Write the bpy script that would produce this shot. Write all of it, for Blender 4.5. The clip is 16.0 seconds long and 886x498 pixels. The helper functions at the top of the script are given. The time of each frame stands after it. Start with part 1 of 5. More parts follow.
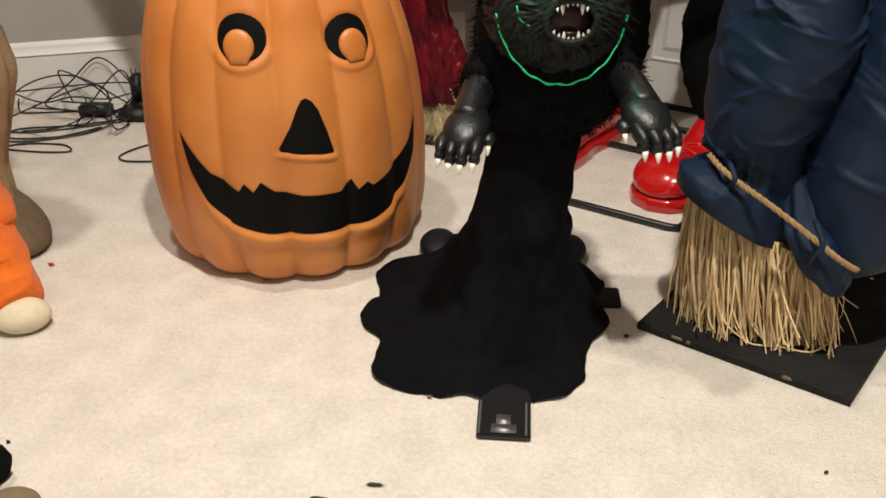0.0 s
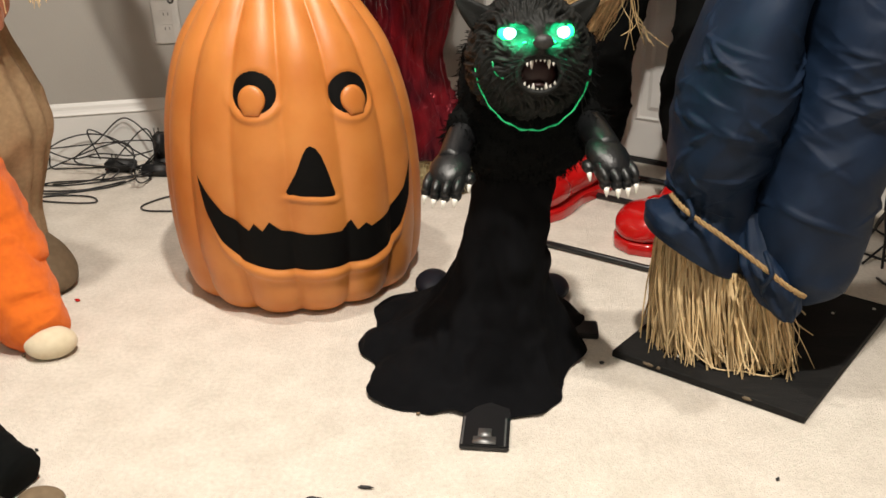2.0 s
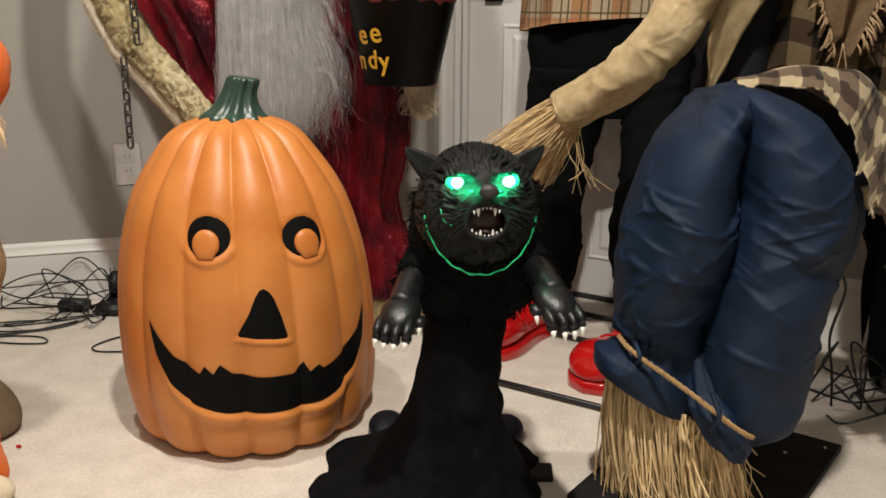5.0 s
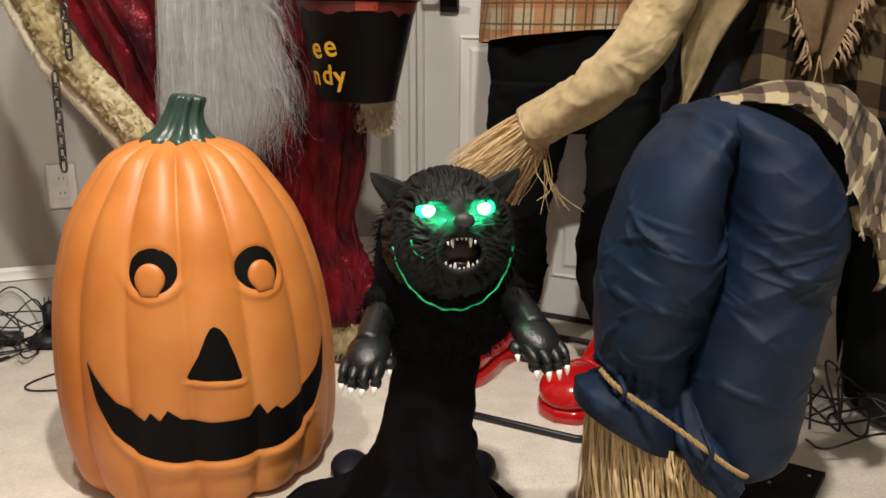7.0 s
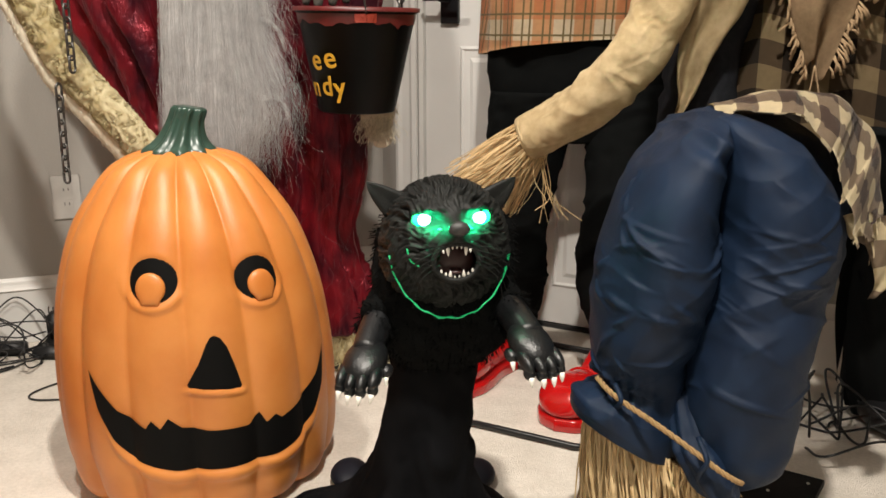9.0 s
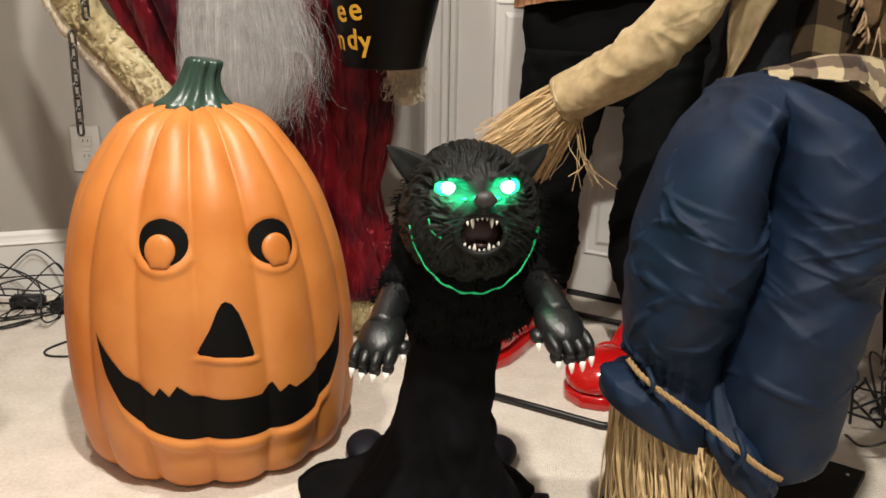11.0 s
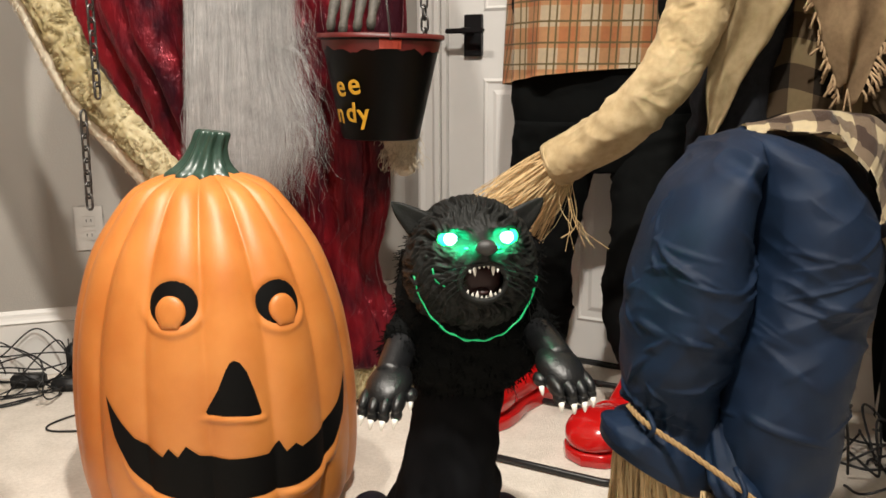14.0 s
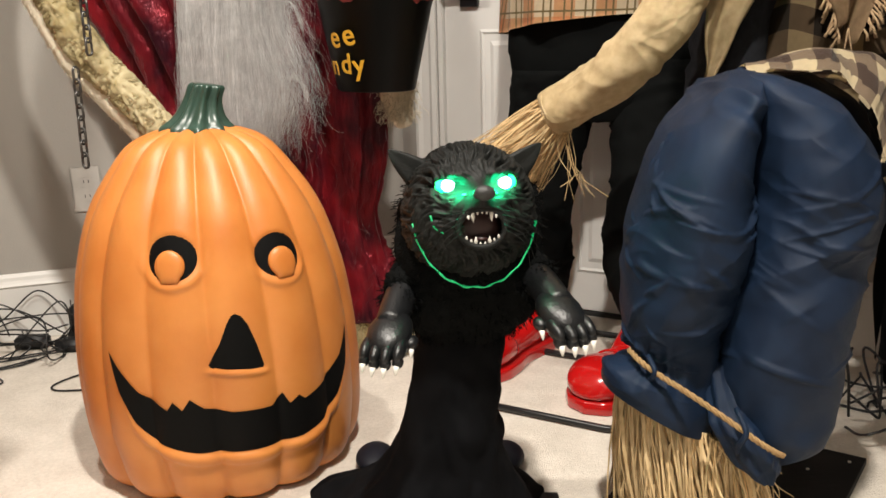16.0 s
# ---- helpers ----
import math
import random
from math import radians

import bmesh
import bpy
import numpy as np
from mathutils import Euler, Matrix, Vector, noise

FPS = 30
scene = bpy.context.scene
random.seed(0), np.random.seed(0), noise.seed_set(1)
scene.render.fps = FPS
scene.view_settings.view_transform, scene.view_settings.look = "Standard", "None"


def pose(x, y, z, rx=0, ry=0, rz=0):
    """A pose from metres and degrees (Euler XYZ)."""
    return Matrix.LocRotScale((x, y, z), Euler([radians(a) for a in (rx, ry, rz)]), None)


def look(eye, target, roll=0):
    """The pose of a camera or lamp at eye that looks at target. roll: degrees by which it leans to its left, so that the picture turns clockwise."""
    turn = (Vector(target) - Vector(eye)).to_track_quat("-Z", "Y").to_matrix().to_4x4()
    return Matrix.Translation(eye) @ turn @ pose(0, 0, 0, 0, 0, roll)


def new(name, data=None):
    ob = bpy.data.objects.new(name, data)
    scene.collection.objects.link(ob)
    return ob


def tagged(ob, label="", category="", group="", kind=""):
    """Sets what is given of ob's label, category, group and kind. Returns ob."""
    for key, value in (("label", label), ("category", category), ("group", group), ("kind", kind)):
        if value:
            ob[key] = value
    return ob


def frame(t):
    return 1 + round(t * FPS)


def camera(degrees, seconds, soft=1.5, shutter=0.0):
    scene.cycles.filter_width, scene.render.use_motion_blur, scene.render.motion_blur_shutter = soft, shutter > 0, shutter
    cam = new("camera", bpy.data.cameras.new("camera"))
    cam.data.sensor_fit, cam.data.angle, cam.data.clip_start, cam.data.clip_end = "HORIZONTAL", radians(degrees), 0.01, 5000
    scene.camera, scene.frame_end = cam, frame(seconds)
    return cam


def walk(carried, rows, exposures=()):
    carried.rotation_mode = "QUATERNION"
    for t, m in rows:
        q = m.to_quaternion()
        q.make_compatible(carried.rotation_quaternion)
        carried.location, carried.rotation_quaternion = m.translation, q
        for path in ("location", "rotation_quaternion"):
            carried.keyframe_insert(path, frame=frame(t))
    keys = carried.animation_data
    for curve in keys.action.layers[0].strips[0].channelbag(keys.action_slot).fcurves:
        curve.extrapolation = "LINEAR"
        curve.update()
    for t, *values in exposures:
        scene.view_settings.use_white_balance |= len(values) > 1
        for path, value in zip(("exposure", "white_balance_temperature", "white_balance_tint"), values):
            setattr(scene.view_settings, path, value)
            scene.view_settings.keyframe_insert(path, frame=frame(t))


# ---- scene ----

from math import cos, sin, pi, sqrt, atan2

# ---------------- camera ----------------
cam = camera(54.1, 16.0, soft=1.6)
PATH = [
    (0, (0.232, 0.116, 0.818), (0.075, 1.859, -0.15), 0.0),
    (0.5, (0.267, 0.06, 0.763), (0.043, 1.838, -0.125), -2.2),
    (1, (0.279, 0.003, 0.813), (0.046, 1.797, -0.039), -2.0),
    (1.5, (0.292, -0.022, 0.824), (0.064, 1.78, -0.01), -0.9),
    (2, (0.289, -0.032, 0.829), (0.092, 1.779, 0.003), -0.4),
    (2.5, (0.281, -0.026, 0.823), (0.108, 1.791, 0.006), 0.7),
    (3, (0.291, -0.028, 0.827), (0.137, 1.805, 0.04), 1.3),
    (3.5, (0.294, -0.042, 0.844), (0.131, 1.816, 0.124), 1.4),
    (4, (0.308, -0.054, 0.856), (0.133, 1.844, 0.252), 0.8),
    (4.2, (0.317, -0.056, 0.854), (0.138, 1.853, 0.282), 0.4),
    (6.5, (0.28, 0.05, 0.85), (0.281, 1.979, 0.321), 0.5),
    (7, (0.268, 0.073, 0.857), (0.271, 2.003, 0.334), 0.2),
    (7.5, (0.255, 0.07, 0.844), (0.243, 2.006, 0.34), -0.1),
    (8, (0.256, 0.056, 0.843), (0.23, 1.992, 0.342), -0.1),
    (8.5, (0.284, 0.058, 0.858), (0.267, 1.995, 0.359), -0.2),
    (10.8, (0.28, 0.116, 0.856), (0.264, 2.032, 0.284), 0.7),
    (11, (0.291, 0.148, 0.855), (0.21, 2.055, 0.257), 1.0),
    (11.5, (0.274, 0.256, 0.831), (0.263, 2.138, 0.153), 1.9),
    (12, (0.262, 0.257, 0.789), (0.284, 2.141, 0.115), 2.1),
    (12.5, (0.261, 0.149, 0.778), (0.303, 2.086, 0.278), 2.5),
    (13, (0.253, 0.083, 0.802), (0.21, 2.03, 0.351), 1.8),
    (13.5, (0.275, 0.078, 0.809), (0.234, 2.037, 0.411), 1.3),
    (14, (0.274, 0.082, 0.817), (0.216, 2.041, 0.418), -0.2),
    (14.5, (0.283, 0.088, 0.804), (0.227, 2.04, 0.367), -0.6),
    (15, (0.266, 0.09, 0.795), (0.204, 2.032, 0.32), -0.3),
    (15.5, (0.271, 0.085, 0.799), (0.203, 2.023, 0.311), -0.8),
    (16, (0.278, 0.083, 0.797), (0.216, 2.023, 0.31), -1.4),
]
walk(cam, [(t, look(e, g, r)) for t, e, g, r in PATH],
     exposures=[(0, -0.30), (0.6, -0.13), (3.0, -0.19), (4.0, -0.42), (6.5, -0.24), (8.0, -0.12), (8.5, 0.02), (11.0, -0.06), (12.0, -0.16), (13.5, 0.06), (16.0, 0.14)])

# ---------------- light ----------------
world = bpy.data.worlds.new("world")
scene.world = world
world.use_nodes = True
world.node_tree.nodes["Background"].inputs[0].default_value = (0.9, 0.93, 1.0, 1)
world.node_tree.nodes["Background"].inputs[1].default_value = 0.15
scene.view_settings.exposure = 0.0
LAMPS = [  # recessed ceiling cans: x, y, watts
    (-0.38, 1.10, 26), (0.36, 0.45, 72), (0.15, -1.0, 12),
]
CEIL = 2.44
for lx, ly, watts in LAMPS:
    ld = bpy.data.lights.new("can_light", "AREA")
    ld.shape, ld.size, ld.energy, ld.color = "DISK", 0.10, watts, (1.0, 0.925, 0.83)
    lo = new("can_light", ld)
    lo.matrix_world = look((lx, ly, CEIL - 0.02), (lx, ly, 0))


# ---------------- materials ----------------
def mat(name, col, rough=0.6, col2=None, scale=40.0, bump=0.0, bscale=None, metal=0.0, spots=None, sheen=0.0,
        coat=0.0, obrand=0.0, stretch=(1, 1, 1), detail=6.0, emit=None, sss=0.0, spec=0.5, lo=0.72, hi=1.28):
    """Principled material with two scales of colour noise and a fine bump."""
    m = bpy.data.materials.new(name)
    m.use_nodes = True
    nt = m.node_tree
    b = nt.nodes["Principled BSDF"]
    L = nt.links.new
    b.inputs["Roughness"].default_value = rough
    b.inputs["Metallic"].default_value = metal
    b.inputs["Specular IOR Level"].default_value = spec
    b.inputs["Sheen Weight"].default_value = sheen
    b.inputs["Sheen Roughness"].default_value = 0.4
    b.inputs["Coat Weight"].default_value = coat
    b.inputs["Coat Roughness"].default_value = 0.08
    if sss:
        b.inputs["Subsurface Weight"].default_value = sss
        b.inputs["Subsurface Radius"].default_value = (0.02, 0.008, 0.003)
    tc = nt.nodes.new("ShaderNodeTexCoord")
    mp = nt.nodes.new("ShaderNodeMapping")
    mp.inputs["Scale"].default_value = stretch
    L(tc.outputs["Object"], mp.inputs["Vector"])
    c2 = col2 or tuple(v * 0.78 for v in col)
    n1 = nt.nodes.new("ShaderNodeTexNoise")
    n1.inputs["Scale"].default_value, n1.inputs["Detail"].default_value = scale, detail
    L(mp.outputs[0], n1.inputs["Vector"])
    n2 = nt.nodes.new("ShaderNodeTexNoise")
    n2.inputs["Scale"].default_value, n2.inputs["Detail"].default_value = scale * 0.12, 3.0
    L(mp.outputs[0], n2.inputs["Vector"])
    add = nt.nodes.new("ShaderNodeMath")
    add.operation = "ADD"
    L(n1.outputs[0], add.inputs[0])
    L(n2.outputs[0], add.inputs[1])
    rr = nt.nodes.new("ShaderNodeMapRange")
    rr.inputs[1].default_value, rr.inputs[2].default_value = lo, hi
    L(add.outputs[0], rr.inputs[0])
    mix = nt.nodes.new("ShaderNodeMix")
    mix.data_type = "RGBA"
    mix.inputs["A"].default_value = (*c2, 1)
    mix.inputs["B"].default_value = (*col, 1)
    L(rr.outputs[0], mix.inputs["Factor"])
    out = mix.outputs["Result"]
    if obrand:
        oi = nt.nodes.new("ShaderNodeObjectInfo" if obrand > 0 else "ShaderNodeNewGeometry")
        hs = nt.nodes.new("ShaderNodeHueSaturation")
        mr = nt.nodes.new("ShaderNodeMapRange")
        mr.inputs[3].default_value, mr.inputs[4].default_value = 1 - abs(obrand), 1 + abs(obrand)
        L(oi.outputs["Random" if obrand > 0 else "Random Per Island"], mr.inputs[0])
        L(mr.outputs[0], hs.inputs["Value"])
        L(out, hs.inputs["Color"])
        out = hs.outputs[0]
    L(out, b.inputs["Base Color"])
    if bump:
        n3 = nt.nodes.new("ShaderNodeTexNoise")
        n3.inputs["Scale"].default_value, n3.inputs["Detail"].default_value = bscale or scale * 2, 5.0
        L(mp.outputs[0], n3.inputs["Vector"])
        bp = nt.nodes.new("ShaderNodeBump")
        bp.inputs["Strength"].default_value, bp.inputs["Distance"].default_value = min(1.0, bump), 0.004
        L(n3.outputs[0], bp.inputs["Height"])
        L(bp.outputs[0], b.inputs["Normal"])
    if emit:
        b.inputs["Emission Color"].default_value = (*emit[:3], 1)
        b.inputs["Emission Strength"].default_value = emit[3]
    return m


M_CARPET = mat("carpet", (0.80, 0.735, 0.65), 0.95, (0.655, 0.595, 0.515), 120, 1.0, 300, sheen=0.1, spec=0.2, lo=.74, hi=1.26)
M_WALL = mat("wall_paint", (0.42, 0.40, 0.365), 0.7, (0.39, 0.37, 0.34), 6, 0.15, 220)
M_TRIM = mat("trim_paint", (0.80, 0.79, 0.76), 0.35, (0.75, 0.74, 0.71), 9, 0.05, 60)
M_CEIL = mat("ceiling_paint", (0.80, 0.79, 0.77), 0.9, None, 10, 0.2, 200)
M_PUMPKIN = mat("orange_plastic", (0.67, 0.258, 0.062), 0.43, (0.52, 0.166, 0.031), 11, 0.10, 420, sss=0.06)
M_BLACKPAINT = mat("black_paint", (0.0035, 0.0035, 0.0035), 0.7, None, 60, 0.1, 300, spec=0.12)
M_STEM = mat("green_plastic", (0.034, 0.072, 0.054), 0.3, (0.018, 0.042, 0.032), 30, 0.1, 120)
M_NAVY = mat("navy_cloth", (0.0078, 0.0195, 0.046), 0.52, (0.0042, 0.0102, 0.0255), 22, 0.3, 1100, spec=0.21)
M_BLACK = mat("black_cloth", (0.0044, 0.0050, 0.0050), 0.9, (0.0028, 0.0032, 0.0032), 50, 0.4, 700, spec=0.09)
M_DENIM = mat("dark_denim", (0.020, 0.022, 0.028), 0.85, (0.008, 0.009, 0.012), 80, 0.4, 700, spec=.2)
M_BOARD = mat("black_board", (0.007, 0.007, 0.007), 0.75, (0.016, 0.0155, 0.015), 18, 0.4, 90, spec=.22, stretch=(1, 6, 1))
M_DRAPE = mat("black_velour", (0.0050, 0.0052, 0.0062), 0.9, (0.0030, 0.0031, 0.0038), 40, 0.5, 600, spec=0.08)
M_STRAW = mat("straw", (0.78, 0.59, 0.33), 0.55, (0.52, 0.36, 0.17), 70, 0.0, obrand=-0.35)
M_RED = mat("red_gloss", (0.55, 0.010, 0.010), 0.16, (0.42, 0.006, 0.006), 12, 0.05, 40, coat=0.7)
M_ROD = mat("black_rod", (0.012, 0.012, 0.013), 0.35, None, 40)
M_CABLE = mat("cable_rubber", (0.010, 0.010, 0.011), 0.5, None, 40)
M_ORANGE = mat("orange_fleece", (0.82, 0.17, 0.010), 0.95, (0.70, 0.125, 0.007), 90, 0.7, 500, sheen=0.1)
M_BURLAP = mat("burlap", (0.46, 0.315, 0.18), 0.95, (0.33, 0.22, 0.12), 120, 0.8, 700)
M_CREAM = mat("cream_felt", (0.78, 0.68, 0.50), 0.95, (0.66, 0.56, 0.39), 60, 0.5, 500, sheen=0.3)
M_TAN = mat("tan_suede", (0.55, 0.43, 0.255), 0.9, (0.40, 0.30, 0.16), 50, 0.25, 420, sheen=0.05, spec=.2, lo=.80, hi=1.22)
M_CATFUR = mat("black_latex", (0.012, 0.013, 0.012), 0.55, (0.005, 0.0055, 0.005), 40, 0.2, 300, spec=.2)
M_PLUSH = mat("black_plush", (0.0055, 0.006, 0.006), 0.95, None, 120, 1.0, 400, spec=.06)
M_PLATE = mat("white_plate", (0.64, 0.62, 0.58), 0.35, None, 20)
M_SLOT = mat("dark_slot", (0.03, 0.03, 0.03), 0.6, None, 20)


# ---------------- mesh helpers ----------------
def part(name, bm, material, parent=None, label="", smooth=True):
    me = bpy.data.meshes.new(name)
    bmesh.ops.recalc_face_normals(bm, faces=bm.faces)
    bm.to_mesh(me)
    bm.free()
    for m in (material if isinstance(material, (list, tuple)) else [material]):
        me.materials.append(m)
    if smooth:
        me.polygons.foreach_set("use_smooth", [True] * len(me.polygons))
    ob = new(name, me)
    if parent:
        ob.parent = parent
    if label:
        tagged(ob, label)
    return ob


def thing(name, m=None, **tags):
    ob = new(name)
    ob.empty_display_size = 0.05
    if m is not None:
        ob.matrix_world = m
    return tagged(ob, **tags)


def box(bm, x0, x1, y0, y1, z0, z1, bevel=0.0, m=None, mi=0):
    r = bmesh.ops.create_cube(bm, size=1)
    vs = r["verts"]
    for v in vs:
        v.co = Vector((x0 if v.co.x < 0 else x1, y0 if v.co.y < 0 else y1, z0 if v.co.z < 0 else z1))
    fs = {f for v in vs for f in v.link_faces}
    if bevel:
        es = list({e for v in vs for e in v.link_edges})
        r2 = bmesh.ops.bevel(bm, geom=es, offset=bevel, segments=2, affect="EDGES", clamp_overlap=True)
        vs = list({v for f in r2["faces"] for v in f.verts} | {v for v in vs if v.is_valid})
        fs = {f for v in vs for f in v.link_faces}
    for f in fs:
        f.material_index = mi
    if m is not None:
        for v in vs:
            v.co = m @ v.co
    return vs


def rings(bm, loops, closed=True, cap=True, mi=0):
    """Skins a list of loops of points (all the same length)."""
    rows = [[bm.verts.new(p) for p in lp] for lp in loops]
    n = len(rows[0])
    for a, b in zip(rows, rows[1:]):
        for i in range(n if closed else n - 1):
            j = (i + 1) % n
            bm.faces.new((a[i], a[j], b[j], b[i])).material_index = mi
    if cap and closed:
        bm.faces.new(rows[0][::-1]).material_index = mi
        bm.faces.new(rows[-1]).material_index = mi
    return rows


def spline(pts, n):
    """n points along a Catmull-Rom curve through pts (tuples of any size)."""
    P = [np.array(p, float) for p in pts]
    P = [2 * P[0] - P[1]] + P + [2 * P[-1] - P[-2]]
    out = []
    for k in range(n):
        u = k / (n - 1) * (len(P) - 3)
        i = min(int(u), len(P) - 4)
        t = u - i
        a, b, c, d = P[i:i + 4]
        out.append(0.5 * (2 * b + (c - a) * t + (2 * a - 5 * b + 4 * c - d) * t * t + (3 * b - a - 3 * c + d) * t ** 3))
    return out


def frames(pts):
    """Right and up vectors that follow a line of points without twisting."""
    out, side = [], None
    for i in range(len(pts)):
        t = Vector(pts[min(i + 1, len(pts) - 1)]) - Vector(pts[max(i - 1, 0)])
        t = t.normalized() if t.length > 1e-9 else Vector((0, 0, 1))
        if side is None:
            side = t.cross(Vector((0, 0, 1)))
            if side.length < 0.1:
                side = t.cross(Vector((0, 1, 0)))
        side = (side - t * side.dot(t)).normalized()
        out.append((side.copy(), t.cross(side)))
    return out


def tube(bm, pts, radii, n=8, cap=True, mi=0):
    pts = [Vector(p[:3]) for p in pts]
    if not hasattr(radii, "__len__"):
        radii = [radii] * len(pts)
    fr = frames(pts)
    loops = []
    for p, r, (s, u) in zip(pts, radii, fr):
        loops.append([p + (s * cos(2 * pi * k / n) + u * sin(2 * pi * k / n)) * r for k in range(n)])
    return rings(bm, loops, True, cap, mi)


def loft(bm, secs, n=40, steps=40, fold=None, cap=True, mi=0):
    """Upright body from sections (z, cx, cy, rx, ry[, squareness]); fold(angle, z) scales the radius."""
    loops = []
    for s in spline(secs, steps):
        z, cx, cy, rx, ry = s[:5]
        lp = []
        for k in range(n):
            a = 2 * pi * k / n
            f = fold(a, z) if fold else 1.0
            lp.append(Vector((cx + rx * cos(a) * f, cy + ry * sin(a) * f, z)))
        loops.append(lp)
    return rings(bm, loops, True, cap, mi)


def nz(x, y, z, s=1.0):
    return noise.noise(Vector((x * s, y * s, z * s)))


def blade(bm, p0, p1, w, bend=0.0, seg=3, mi=0, side=None):
    """One three-sided stalk from p0 to p1, bent sideways."""
    p0, p1 = Vector(p0), Vector(p1)
    d = p1 - p0
    s = side or d.cross(Vector((random.uniform(-1, 1), random.uniform(-1, 1), random.uniform(-1, 1))))
    s = s.normalized()
    pts = [p0 + d * (i / seg) + s * bend * sin(pi * i / seg) for i in range(seg + 1)]
    tube(bm, pts, [w * (1 - 0.35 * i / seg) for i in range(seg + 1)], 3, True, mi)


def ball(bm, c, r, seg=24, rng=16, mi=0, m=None, fn=None):
    rows = bmesh.ops.create_uvsphere(bm, u_segments=seg, v_segments=rng, radius=1)["verts"]
    for v in rows:
        p = v.co.copy()
        if fn:
            p = fn(p)
        p = Vector((p.x * r[0], p.y * r[1], p.z * r[2]))
        if m is not None:
            p = m @ p
        v.co = p + Vector(c)
    for f in {f for v in rows for f in v.link_faces}:
        f.material_index = mi
    return rows


# ---------------- structure ----------------
ANG = radians(-27.5)
DOORM = Matrix.Rotation(ANG, 4, "Z")          # frame of the door wall: wall face at y = 2.45
DY = 2.45
CX = -1.185                                   # corner, in that frame
CORNER = DOORM @ Vector((CX, DY, 0))
LEFTM = Matrix.Translation(CORNER) @ Matrix.Rotation(radians(21.0), 4, "Z")  # left wall runs to -x from the corner


def floor_mesh():
    bm = bmesh.new()
    bmesh.ops.create_grid(bm, x_segments=2, y_segments=2, size=4)
    return bm


floor = part("floor", floor_mesh(), M_CARPET)
tagged(floor, "cream cut-pile carpet with faint traffic marks", "floor", kind="structure")
floor.location = (0, 0.5, 0)

bm = bmesh.new()
box(bm, -3.4, 0, 0, 0.12, 0, CEIL, m=LEFTM)
tagged(part("wall_left", bm, M_WALL, smooth=False), "greige painted wall with satin paint", "wall", kind="structure")

D0, D1, DH = -1.055, -0.245, 2.04             # door opening
bm = bmesh.new()
box(bm, CX, D0, DY, DY + 0.12, 0, CEIL, m=DOORM)
box(bm, D1, 2.2, DY, DY + 0.12, 0, CEIL, m=DOORM)
box(bm, D0, D1, DY, DY + 0.12, DH, CEIL, m=DOORM)
tagged(part("wall_door", bm, M_WALL, smooth=False), "greige painted wall round a white door", "wall", kind="structure")

# walls behind and beside the camera
bm = bmesh.new()
box(bm, -3.1, 3.4, -2.62, -2.5, 0, CEIL)
tagged(part("wall_back", bm, M_WALL, smooth=False), "plain greige wall", "wall", kind="structure")
bm = bmesh.new()
box(bm, -3.22, -3.1, -2.5, 2.2, 0, CEIL)
tagged(part("wall_west", bm, M_WALL, smooth=False), "plain greige wall", "wall", kind="structure")
bm = bmesh.new()
box(bm, 2.9, 3.02, -2.5, 1.3, 0, CEIL)
tagged(part("wall_east", bm, M_WALL, smooth=False), "plain greige wall", "wall", kind="structure")
bm = bmesh.new()
box(bm, -3.3, 3.1, -2.6, 3.4, CEIL, CEIL + 0.1)
tagged(part("ceiling", bm, M_CEIL, smooth=False), "flat white ceiling", "ceiling", kind="structure")


def baseboard(name, x0, x1, m, y=0.0):
    bm = bmesh.new()
    box(bm, x0, x1, y - 0.014, y, 0, 0.150, 0.002, m)
    prof = [(-0.014, 0.150), (-0.017, 0.154), (-0.013, 0.161), (-0.010, 0.168), (-0.008, 0.177), (-0.004, 0.184), (0.0, 0.186)]
    rings(bm, [[m @ Vector((x, y + a, z)) for a, z in prof] for x in (x0, x1)], closed=False)
    return tagged(part(name, bm, M_TRIM, smooth=False), "white painted baseboard with moulded top", "baseboard", kind="structure")


baseboard("baseboard_left", -3.3, -0.02, LEFTM)
baseboard("baseboard_right", D1 + 0.075, 2.1, DOORM, DY)


def casing():
    bm = bmesh.new()
    prof = [(0, 0), (0, 0.012), (0.012, 0.016), (0.022, 0.012), (0.045, 0.014), (0.058, 0.020), (0.068, 0.018), (0.07, 0)]
    for x, sg in ((D0 - 0.004, -1), (D1 + 0.004, 1)):
        rings(bm, [[DOORM @ Vector((x + sg * a, DY - d, z)) for a, d in prof] for z in (0, DH + 0.07)], closed=False)
    rings(bm, [[DOORM @ Vector((x, DY - d, DH + 0.004 + a)) for a, d in prof] for x in (D0 - 0.07, D1 + 0.07)], closed=False)
    # jambs
    box(bm, D0 - 0.004, D0 + 0.014, DY, DY + 0.11, 0, DH, m=DOORM)
    box(bm, D1 - 0.014, D1 + 0.004, DY, DY + 0.11, 0, DH, m=DOORM)
    return bm


tagged(part("door_trim", casing(), M_TRIM, smooth=False), "white moulded door casing", "trim", kind="structure")

